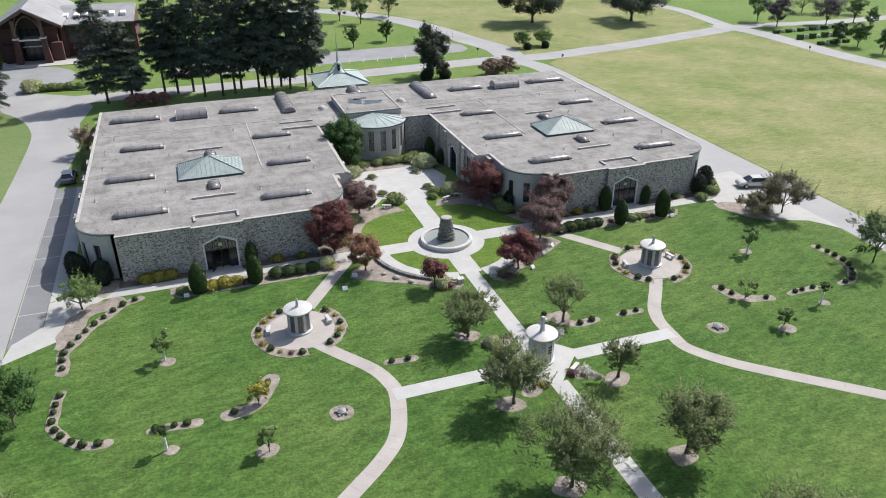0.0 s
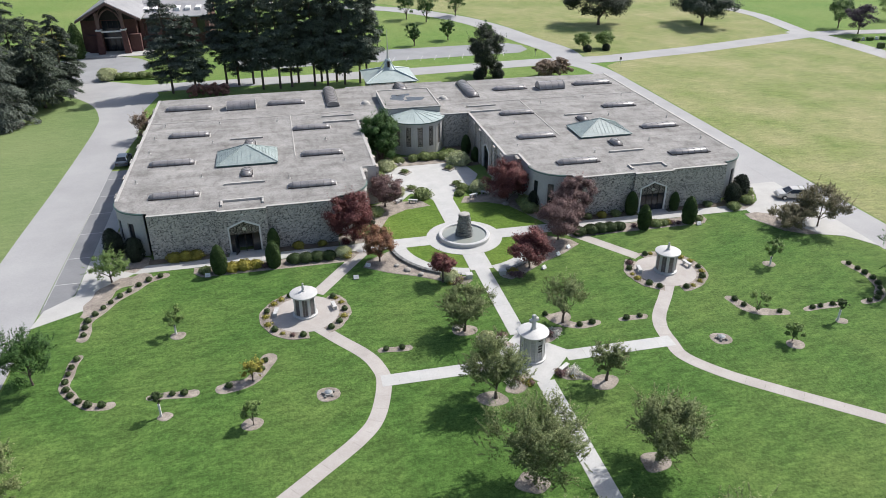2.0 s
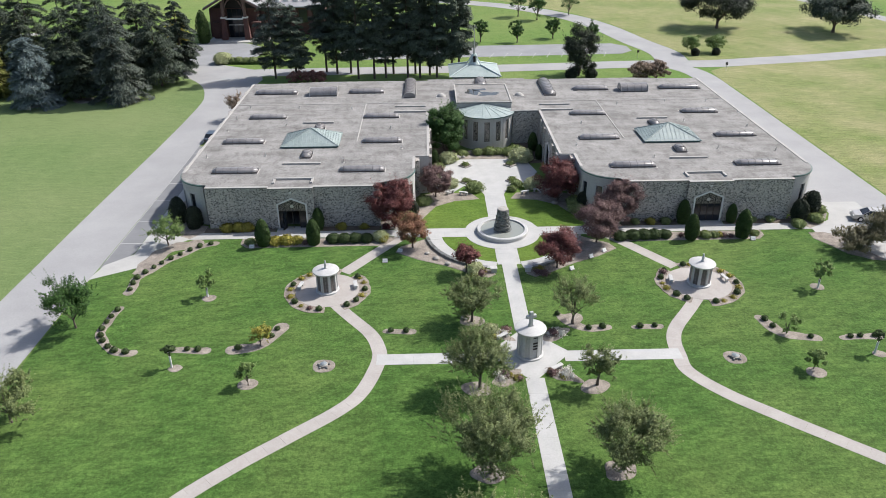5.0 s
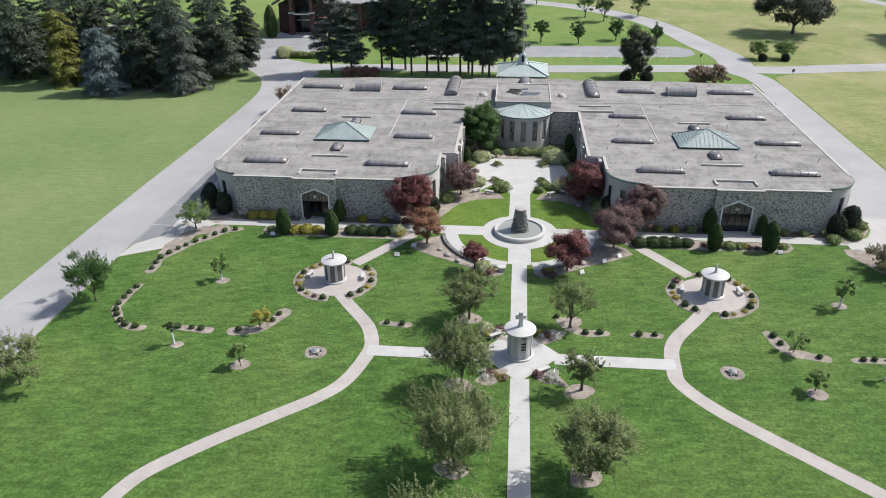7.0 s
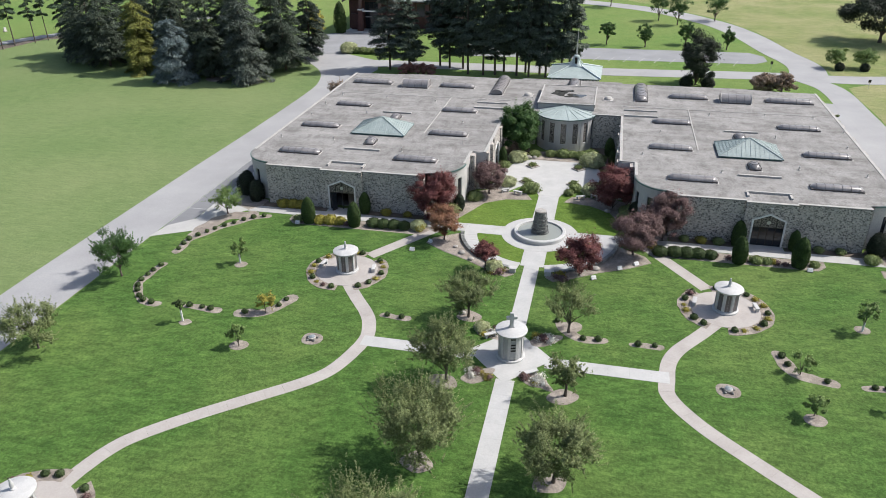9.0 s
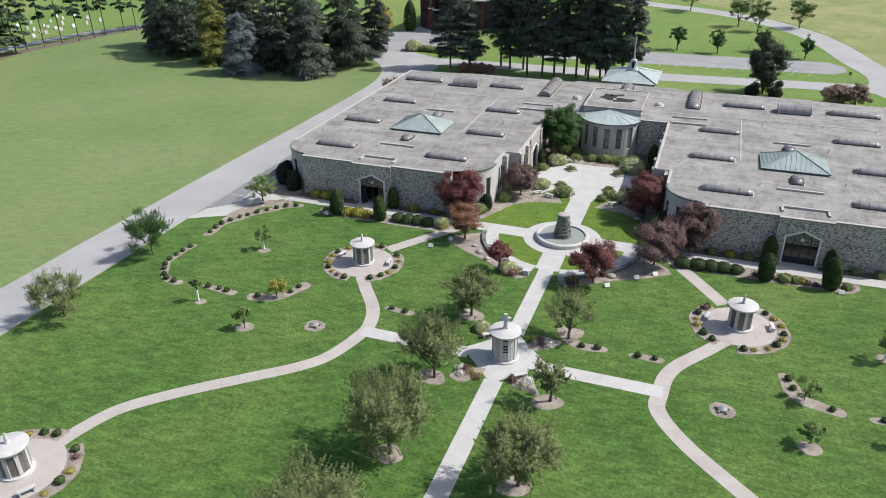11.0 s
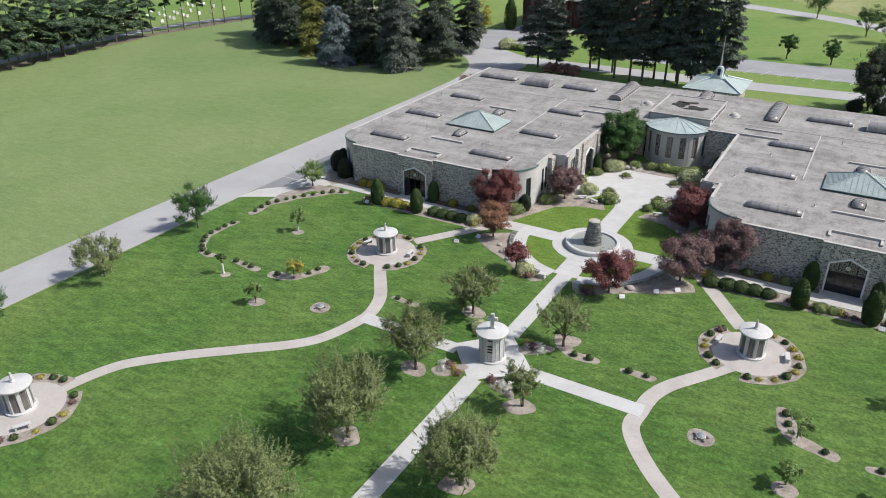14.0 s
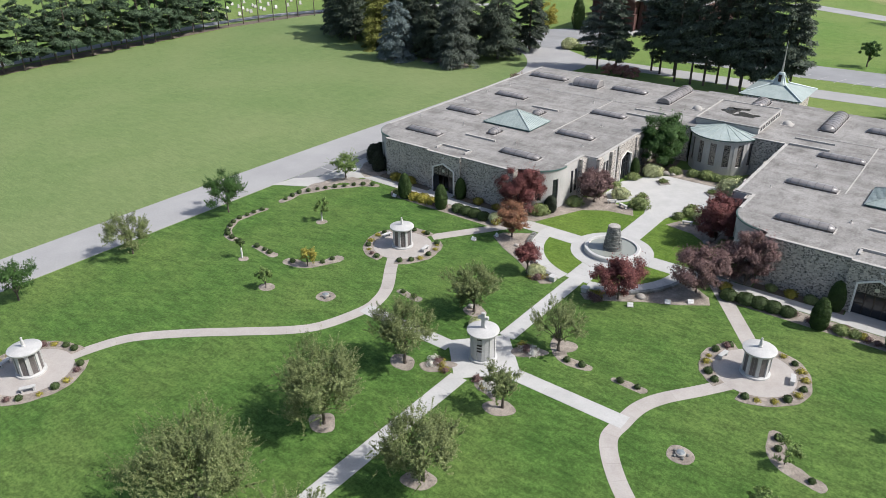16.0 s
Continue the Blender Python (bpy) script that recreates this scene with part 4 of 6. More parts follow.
def tree(name, x, y, h, r, mat, label, category="tree", n=7000, leaf=0.1, base=0.25, clumps=70, seed=1, group="", trunk=0.12, shoots=0.0, pad_size=0.2, limbs=9):
    """Trunk, limbs and flattish leaf clumps set unevenly through the crown; shoots: the share of leaves on twigs that stand out of it."""
    rng, pr = np.random.default_rng(seed), random.Random(seed)
    ob = thing(name, label, category, group, (x, y, 0))
    cz, hz = h * (base + 1) / 2, h * (1 - base) / 2
    fork = h * base * 0.85
    d = rng.normal(size=(clumps, 3))
    d[:, 2] = d[:, 2] * 0.85 + 0.22
    d /= np.linalg.norm(d, axis=1)[:, None]
    az = np.arctan2(d[:, 1], d[:, 0])
    k = (1 + 0.12 * np.sin(2 * az + seed) + 0.11 * np.sin(3 * az + 2 * seed) + 0.08 * np.sin(7 * az + 4 * d[:, 2])) * rng.uniform(0.06, 1.0, clumps) ** 0.45
    c = np.stack([d[:, 0] * r * k * 0.9, d[:, 1] * r * k * 0.9, cz + d[:, 2] * hz * k * 0.9], 1)
    c[:, 2] = np.clip(c[:, 2], h * base * 0.9, h * 0.97)
    g = Geo().tube([(0, 0, -0.05), (pr.uniform(-.05, .05), 0, fork * 0.5), (pr.uniform(-.08, .08), pr.uniform(-.08, .08), fork), (0.05, 0.02, h * 0.6)], [trunk * 1.4, trunk, trunk * 0.85, trunk * 0.3], 8)
    part("trunk", g, BARK, ob, smooth=True)
    for i in range(limbs):
        p = c[(i * 7) % clumps]
        part("limb", Geo().tube([(0, 0, fork * pr.uniform(0.8, 1.15)), (p[0] * 0.4, p[1] * 0.4, fork + (p[2] - fork) * 0.45), tuple(p)], [trunk * 0.5, trunk * 0.3, trunk * 0.1], 5), BARK, ob)
    w = rng.uniform(0.4, 1.6, clumps)
    m = int(n * (1 - shoots))
    pick = rng.choice(clumps, m, p=w / w.sum())
    off = rng.normal(size=(m, 3))
    off /= np.linalg.norm(off, axis=1)[:, None]
    off *= (rng.uniform(0.15, 1.0, m) ** 0.45)[:, None]
    pad = pad_size * rng.uniform(0.7, 1.3, clumps)
    pts = c[pick] + off * (pad[pick] * r)[:, None] * np.array([1, 1, 0.62]) + rng.normal(size=(m, 3)) * 0.035 * r
    facing = off
    if shoots:
        q = n - m
        twigs = clumps * 5
        tp = rng.integers(0, clumps, twigs)
        start = c[tp] + rng.normal(size=(twigs, 3)) * np.array([0.11 * r, 0.11 * r, 0.05 * h])
        way = d[tp] * 0.6 + rng.normal(size=(twigs, 3)) * 0.35 + np.array([0, 0, 0.7])
        way *= (0.27 * r * rng.uniform(0.4, 1.1, twigs) / np.linalg.norm(way, axis=1))[:, None]
        j = rng.integers(0, twigs, q)
        pts = np.concatenate([pts, start[j] + way[j] * rng.uniform(0, 1.25, q)[:, None] + rng.normal(size=(q, 3)) * 0.035])
        facing = np.concatenate([facing, way[j] / np.linalg.norm(way[j], axis=1)[:, None] * 0.5])
    pts[:, 2] = np.maximum(pts[:, 2], 0.12)
    out = (pts - np.array([0, 0, cz])) / np.array([r, r, hz])
    leaf_part("crown", pts, leaf, mat, ob, rng, up=0.55, outward=out * 0.45 + facing * 0.9, jitter=0.42)
    return ob


def conifer(name, x, y, h, r, mat, label, n=9000, base=0.06, seed=1, group="", taper=0.85, card=0.2, droop=0.25, trunk=0.25, gaps=0.25, lift=0.0, category="tree", layer=0.05, fan=0.34, limb=False):
    """Separate tiers of flat, fanned boughs along a straight trunk, with needles along each bough."""
    rng, pr = np.random.default_rng(seed), random.Random(seed)
    ob = thing(name, label, category, group, (x, y, 0))
    part("trunk", Geo().tube([(0, 0, -0.05), (pr.uniform(-.1, .1), pr.uniform(-.1, .1), h * 0.5), (0, 0, h * 0.97)], [trunk, trunk * 0.7, 0.03], 8), BARK, ob, smooth=True)
    boughs = []
    z = h * base
    while z < h * 0.985:
        t = (z / h - base) / (1 - base)
        rad = r * ((1 - t) ** taper) * (min(1.0, 0.6 + t * 3) if base > 0.12 else 1.0)
        k = max(3, int(4 + 4 * (1 - t)))
        a0 = pr.uniform(0, 6.3)
        for i in range(k):
            if pr.random() < gaps:
                continue
            boughs.append((z + pr.uniform(-0.35, 0.35) * layer * h, a0 + 6.283 * i / k + pr.uniform(-0.35, 0.35), max(0.3, rad * pr.uniform(0.6, 1.12))))
        z += h * layer * pr.uniform(0.7, 1.2)
    B = np.array(boughs)
    for bz, a, l in boughs[::2 if limb else 5]:
        part("bough", Geo().tube([(0, 0, bz), (math.cos(a) * l * 0.85, math.sin(a) * l * 0.85, bz - l * droop * 0.6 + l * lift)], [0.06, 0.015], 4), BARK, ob)
    w = B[:, 2] ** 1.5
    pick = rng.choice(len(B), n, p=w / w.sum())
    s = rng.uniform(0.05, 1, n) ** 0.6
    l = B[pick, 2] * s
    a = B[pick, 1] + rng.normal(size=n) * fan * (1.05 - 0.55 * s)
    zz = B[pick, 0] - l * droop * s + l * lift + rng.normal(size=n) * 0.008 * h
    pts = np.stack([np.cos(a) * l, np.sin(a) * l, zz], 1) + rng.normal(size=(n, 3)) * 0.06
    tip = np.array([[0, 0, h * pr.uniform(0.9, 1.0)] for _ in range(30)]) + rng.normal(size=(30, 3)) * [0.1, 0.1, 0.3]
    pts = np.concatenate([pts, tip])
    pts[:, 2] = np.maximum(pts[:, 2], 0.15)
    out = np.stack([pts[:, 0], pts[:, 1], np.zeros(len(pts))], 1) / r
    lie = out / (np.linalg.norm(out, axis=1)[:, None] + 1e-6) + np.array([0, 0, -droop])
    leaf_part("needles", pts, card, mat, ob, rng, up=1.0, stretch=1.7, outward=out * 0.75, jitter=0.5, along=lie, width=0.36)
    return ob


def clipped(name, profile, mat, label, category, n, leaf, seed, squash=(1, 1), core=0.86, rough=0.06, group=""):
    """A dense bush: a dark core with leaves all over it. profile: radius and height pairs from the ground up."""
    rng = np.random.default_rng(seed)
    ob = thing(name, label, category, group)
    rs, zs = np.array([p[0] for p in profile]), np.array([p[1] for p in profile])
    part("body", Geo().lathe([(max(0.0, a * core), b * 0.97) for a, b in profile], seg=12), mat, ob, smooth=True)
    seg = np.sqrt(np.diff(rs) ** 2 + np.diff(zs) ** 2) * (rs[1:] + rs[:-1] + 0.05)
    k = rng.choice(len(seg), n, p=seg / seg.sum())
    t = rng.uniform(0, 1, n)
    rr = rs[k] + (rs[k + 1] - rs[k]) * t
    zz = zs[k] + (zs[k + 1] - zs[k]) * t
    a = rng.uniform(0, 2 * math.pi, n)
    wob = 1 + rough * (np.sin(3 * a + seed) + np.sin(7 * zz / max(zs) + 5 * a)) + rng.normal(size=n) * rough
    pts = np.stack([np.cos(a) * rr * wob * squash[0], np.sin(a) * rr * wob * squash[1], np.maximum(0.03, zz + rng.normal(size=n) * rough * 0.6 * max(zs) * 0.3)], 1)
    out = np.stack([np.cos(a), np.sin(a), (zz / max(zs)) * 1.2 - 0.3], 1)
    leaf_part("foliage", pts, leaf, mat, ob, rng, up=0.2, outward=out)
    if squash != (1, 1):
        ob.children[0].scale = (squash[0], squash[1], 1)
    return ob


def dome_profile(r, h):
    return [(r * 0.75, 0.0), (r * 0.97, h * 0.25), (r, h * 0.45), (r * 0.85, h * 0.75), (r * 0.5, h * 0.94), (0.02, h)]


def egg_profile(r, h):
    return [(r * 0.7, 0.0), (r * 0.95, h * 0.2), (r, h * 0.45), (r * 0.82, h * 0.72), (r * 0.45, h * 0.92), (0.02, h)]


def spread(ob, places):
    """Puts the first bush at the first place and copies at the rest: x, y, size, turn."""
    for i, (x, y, k, a) in enumerate(places):
        m = pose(x, y, 0.05, 0, 0, a) @ Matrix.Diagonal((k, k, k, 1))
        if i == 0:
            first = m
        else:
            copy_thing(ob, m)
    ob.matrix_basis = first


PR = random.Random(11)
# crab-apples along the axis
for i, (x, y, h, r, nm) in enumerate(((-4.9, -18.9, 5.0, 2.6, 9), (-4.8, -29.3, 5.9, 2.75, 10), (-4.7, -39.1, 6.9, 3.6, 15), (5.2, -39.0, 6.0, 2.9, 11), (5.3, -29.1, 4.6, 1.75, 3), (4.9, -19.6, 5.0, 2.5, 4), (-5.2, -50.2, 7.2, 4.2, 18), (5.2, -50.5, 6.4, 3.5, 13))):
    tree("crabapple_tree", x, y, h, r, LEAF_CRAB, "grey-green crab-apple tree on the lawn in a mulch ring" if nm > 5 else "thin sparse crab-apple tree in a mulch bed", "tree", nm * 3300, 0.06, 0.26, 8 * nm if nm > 5 else 36, 20 + i, "crab-apple trees", 0.12, 0.5, 0.17)
# maples by the fountain and the court
for i, (x, y, h, r, mat, lab, n) in enumerate((
        (-10.9, -3.0, 4.3, 2.15, LEAF_ORANGE, "orange-red Japanese maple by the low wall", 4500),
        (-4.9, -9.2, 3.3, 1.6, LEAF_RED, "small red Japanese maple by the low wall", 2500),
        (5.2, -8.4, 4.7, 2.6, LEAF_RED, "dark red Japanese maple in a mulch bed", 6500),
        (10.9, -2.4, 5.1, 3.0, LEAF_PURPLE, "broad bronze-leaved Japanese maple", 9000),
        (14.3, 2.0, 6.2, 2.8, LEAF_PURPLE, "bronze-leaved maple beside the stone wall", 8500),
        (-13.2, 2.4, 6.6, 3.1, LEAF_RED, "dense dark red maple beside the stone wall", 10000),
        (8.4, 10.2, 6.0, 3.0, LEAF_RED, "rusty red maple at the court corner", 8500),
        (-8.0, 11.9, 4.6, 2.5, LEAF_PURPLE, "dark bronze maple at the court edge", 6500))):
    tree("japanese_maple", x, y, h, r, mat, lab, "tree", int(n * 3.0), 0.085, (0.45 if h < 4 else 0.2) if h < 5.2 else 0.04, 70, 60 + i, "ornamental maples", 0.1, 0.07, 0.22)
tree("evergreen_tree", -6.1, 28.4, 8.6, 3.3, LEAF_GREEN, "dense dark green tree in the court corner", "tree", 42000, 0.11, 0.03, 100, 81, "", 0.16, 0.1, 0.2)
# young trees round the lawns
for i, (x, y, h, r, mat, lab, n) in enumerate((
        (-40.0, -1.2, 3.7, 2.1, LEAF_YOUNG, "light-leaved young tree in a mulch bed", 3500),
        (-43.6, -18.6, 5.0, 3.2, LEAF_GREEN, "dark young oak by the drive", 8500),
        (-43.0, -32.3, 4.8, 2.9, LEAF_CRAB, "olive young tree by the drive", 6500),
        (-43.0, -45.0, 4.4, 2.4, LEAF_GREEN, "dark young tree by the drive", 4500),
        (-32.2, -13.2, 3.0, 0.85, LEAF_YOUNG, "slender sapling with a white trunk guard", 1300),
        (-24.8, -28.2, 2.5, 0.85, LEAF_YOUNG, "small sapling in a mulch ring", 1200),
        (-24.9, -22.3, 2.3, 1.2, LEAF_YELLOW, "low yellow-green sapling in a mulch bed", 1000),
        (24.9, -27.5, 2.4, 0.9, LEAF_YOUNG, "small sapling in a mulch ring", 1200),
        (31.9, -13.8, 3.3, 1.05, LEAF_YOUNG, "slender young tree in a mulch ring", 1300),
        (24.9, -22.0, 2.2, 1.1, LEAF_YOUNG, "low sapling in a mulch bed", 800),
        (43.8, -6.2, 4.9, 3.5, LEAF_OLIVE, "spreading brownish crab-apple by the drive", 13000),
        (40.2, -5.6, 2.6, 2.7, LEAF_OLIVE, "low spreading crab-apple by the drive", 9000),
        (43.8, -20.5, 6.3, 3.5, LEAF_GREEN, "dark green tree by the drive", 7000))):
    tree("young_tree", x, y, h, r, mat, lab, "tree", int(n * 2.0), 0.078, 0.24, 40 if r > 1.5 else 18, 90 + i, "young trees", 0.04 if r < 1.5 else 0.09, 0.4, 0.24 if r < 1.5 else 0.19)
for x, s in ((-32.2, 1), (31.5, 2)):
    ob = tree("standard_topiary", x, -25.4, 2.6, 0.6, LEAF_BOX, "ball-headed standard topiary with a white stake", "topiary", 1500, 0.06, 0.56, 40, 120 + s, "", 0.04)
    part("guard", Geo().lathe([(0.1, 0.02), (0.1, 1.3), (0.0, 1.3)], seg=8), WHITE_TRIM, ob, "white trunk guard")
for x, y in ((-32.2, -13.2), (31.9, -13.8)):
    ob = thing("trunk_guard", "white plastic trunk guard round a sapling", "tree guard", "", (x, y, 0))
    part("tube", Geo().lathe([(0.1, 0.02), (0.1, 1.1), (0.08, 1.1), (0.08, 0.02)], seg=10), WHITE_TRIM, ob)

# clipped arborvitae by the doors
arb = clipped("arborvitae", egg_profile(0.8, 3.35), LEAF_ARB, "tall clipped green arborvitae before the stone front", "shrub", 5200, 0.085, 3, rough=0.035, group="clipped evergreens")
spread(arb, [(x, y, k, a) for x, y, k, a in ((-28.6, -1.6, 1.03, 0), (-22.7, -1.5, 0.98, 50), (-22.6, 2.55, 0.86, 90), (22.3, -1.9, 0.98, 130), (28.6, -1.6, 1.08, 200), (22.7, 2.5, 0.95, 20), (28.8, 2.5, 0.75, 70), (-8.0, 24.0, 0.75, 10), (7.5, 29.6, 0.9, 140), (8.0, 25.8, 0.7, 240))])
yew = clipped("yew_bush", dome_profile(1.15, 3.5), LEAF_DARK, "large dark evergreen bush at the building corner", "shrub", 4200, 0.11, 4, rough=0.09, group="corner bushes")
spread(yew, [(-40.6, 5.4, 0.85, 0), (-38.2, 3.7, 0.8, 80), (37.4, 2.8, 0.8, 140), (39.6, 4.4, 0.9, 200), (-41.4, 7.6, 0.7, 30), (-11.0, 6.0, 0.6, 12), (11.2, 7.2, 0.7, 99)])
hedge = clipped("hedge_bush", dome_profile(0.85, 0.95), LEAF_BOX, "rounded green boxwood hedge bush in a row", "shrub", 1500, 0.07, 5, rough=0.04, group="hedge before the front")
spread(hedge, [(x, y, k, a) for x, y, k, a in ((-20.4, -0.9, 1, 0), (-19.1, -0.95, 1, 40), (-17.8, -0.9, 1, 80), (-16.5, -0.9, 0.95, 20), (15.5, -1.4, 1.05, 120), (16.8, -1.35, 1.05, 10), (18.1, -1.3, 1, 33), (19.4, -1.25, 0.9, 77), (13.9, -1.6, 1.0, 45))])
gold = clipped("golden_shrub", dome_profile(0.8, 0.9), LEAF_YELLOW, "yellow-green golden shrub by the walk", "shrub", 900, 0.085, 6, rough=0.12, group="golden shrubs")
spread(gold, [(-27.3, -1.3, 1, 0), (-26.0, -1.2, 1.1, 40), (-24.7, -1.1, 0.9, 90), (-33.9, 2.5, 1.0, 10), (-32.6, 2.55, 1.05, 50), (-31.4, 2.6, 1, 80), (-19.8, 2.6, 0.8, 20), (-17.0, 2.6, 0.65, 60), (18.7, 2.5, 0.75, 0), (-14.6, -0.9, 0.9, 12), (26.0, -1.3, 0.55, 30), (13.0, 0.0, 0.8, 12)])
pale = clipped("ornamental_grass", dome_profile(1.25, 1.5), LEAF_GRASSY, "pale variegated mound of ornamental grass in the court", "shrub", 2600, 0.12, 7, rough=0.1, group="court shrubs")
spread(pale, [(-5.9, 25.2, 1.0, 0), (5.2, 25.3, 1.25, 60), (-6.0, 15.3, 0.85, 120), (5.6, 14.6, 0.95, 200), (-14.8, -0.6, 0.7, 33), (-3.2, -20.8, 0.55, 0), (-4.0, -8.9, 0.7, 9)])
dwarf = clipped("dwarf_shrub", dome_profile(0.9, 1.0), LEAF_HOSTA, "low leafy green shrub in a bed", "shrub", 900, 0.1, 8, rough=0.12, group="low shrubs")
spread(dwarf, [(x, y, k, a) for x, y, k, a in ((-2.6, 13.8, 1.3, 0), (3.3, 15.2, 0.9, 30), (2.6, 13.6, 0.7, 60), (0.6, 28.3, 1.1, 80), (2.0, 28.4, 0.9, 10), (-1.2, 28.2, 0.9, 20), (3.6, 28.0, 1.1, 130), (4.9, 28.6, 1.2, 160), (6.4, 27.4, 0.9, 50), (-3.6, 27.6, 0.9, 10), (-7.4, 22.2, 0.9, 30), (-8.0, 18.0, 0.8, 70), (-9.6, 9.6, 1.1, 15), (-11.8, 4.6, 1.2, 19), (10.4, 8.2, 1.3, 140), (10.2, 6.2, 1.2, 80), (12.3, 4.4, 1.2, 8), (24.2, -1.5, 0.75, 60), (25.4, -1.4, 0.6, 10), (30.3, -1.2, 0.6, 20), (-30.2, -1.3, 0.7, 60), (36.6, 0.9, 0.9, 3), (39.4, 2.3, 1.0, 41), (41.2, 5.0, 0.9, 41), (20.6, 2.5, 0.7, 9), (16.8, 2.6, 0.6, 44), (31.5, 2.6, 0.6, 14), (33.8, 2.6, 0.6, 10))])

# mulch beds
def bed(poly, mat=MULCH, z=0.05, label="mulched planting bed"):
    """A low mound of mulch with a sloping edge."""
    n = len(poly)
    if sum(poly[i][0] * poly[(i + 1) % n][1] - poly[(i + 1) % n][0] * poly[i][1] for i in range(n)) < 0:
        poly = poly[::-1]
    ins = []
    for i in range(n):
        a, b, c = Vector(poly[i - 1]), Vector(poly[i]), Vector(poly[(i + 1) % n])
        u, w = (b - a).normalized(), (c - b).normalized()
        m = Vector((-u.y - w.y, u.x + w.x))
        m = m.normalized() if m.length > 0.2 else Vector((-u.y, u.x))
        ins.append(tuple(b + m * 0.12))
    g = Geo().add([(x, y, 0.0) for x, y in poly] + [(x, y, z) for x, y in ins], [tuple(n + i for i in range(n))] + [(i, (i + 1) % n, n + (i + 1) % n, n + i) for i in range(n)])
    return structure("mulch_bed", g, mat, label, "bed")


def strip_bed(pts, width, z=0.05, mat=MULCH):
    """A winding bed with rounded ends and an uneven edge."""
    line = smooth_line(pts, 0.6)
    l, r = ribbon_sides(line, width)
    wob = lambda side, sgn: [tuple(Vector(p) + (Vector(p) - line[i]) * 0.18 * math.sin(i * 1.3 * sgn + line[i].x)) for i, p in enumerate(side)]
    l, r = wob(l, 1), wob(r, -1)
    ends = []
    for c, p, d in ((line[-1], Vector(l[-1]), (line[-1] - line[-2]).normalized()), (line[0], Vector(r[0]), (line[0] - line[1]).normalized())):
        u = p - c
        ends.append([tuple(c + u * math.cos(t) + d * u.length * math.sin(t)) for t in (0.6, 1.2, 1.8, 2.4)])
    return bed(l + ends[0] + r[::-1] + ends[1], mat, z, "curving strip of mulch with a row of small round shrubs")


NW = [(-34.6, -0.9), (-36.3, -1.9), (-37.6, -3.4), (-39.1, -5.4), (-40.2, -7.3), (-41.0, -9.3), (-40.8, -12.2)]
WARC = [(-40.6, -15.2), (-40.9, -17.4), (-40.8, -19.6), (-39.8, -21.4), (-38.2, -22.8), (-36.6, -23.0)]
bed([(37.0, -0.8), (36.9, -2.4), (37.7, -3.7), (39.0, -6.4), (41.2, -8.0), (42.7, -8.2), (41.5, -5.4), (40.5, -1.6), (38.9, -0.7)], MULCH, 0.075, "mulch bed under a spreading tree")
strip_bed(NW, 1.3)
strip_bed([(-37.0, -0.9), (-39.3, -1.9), (-40.6, -4.2), (-41.0, -7.2)], 2.2, 0.058)
dots = []
for line, k in ((NW, 11), (WARC, 9), ([(-x, y) for x, y in WARC], 9)):
    pts = smooth_line(line, 0.2)
    for i in range(k):
        p = pts[int((len(pts) - 1) * (i + 0.5) / k)]
        dots.append((p.x, p.y, PR.uniform(0.85, 1.15), PR.uniform(0, 360)))
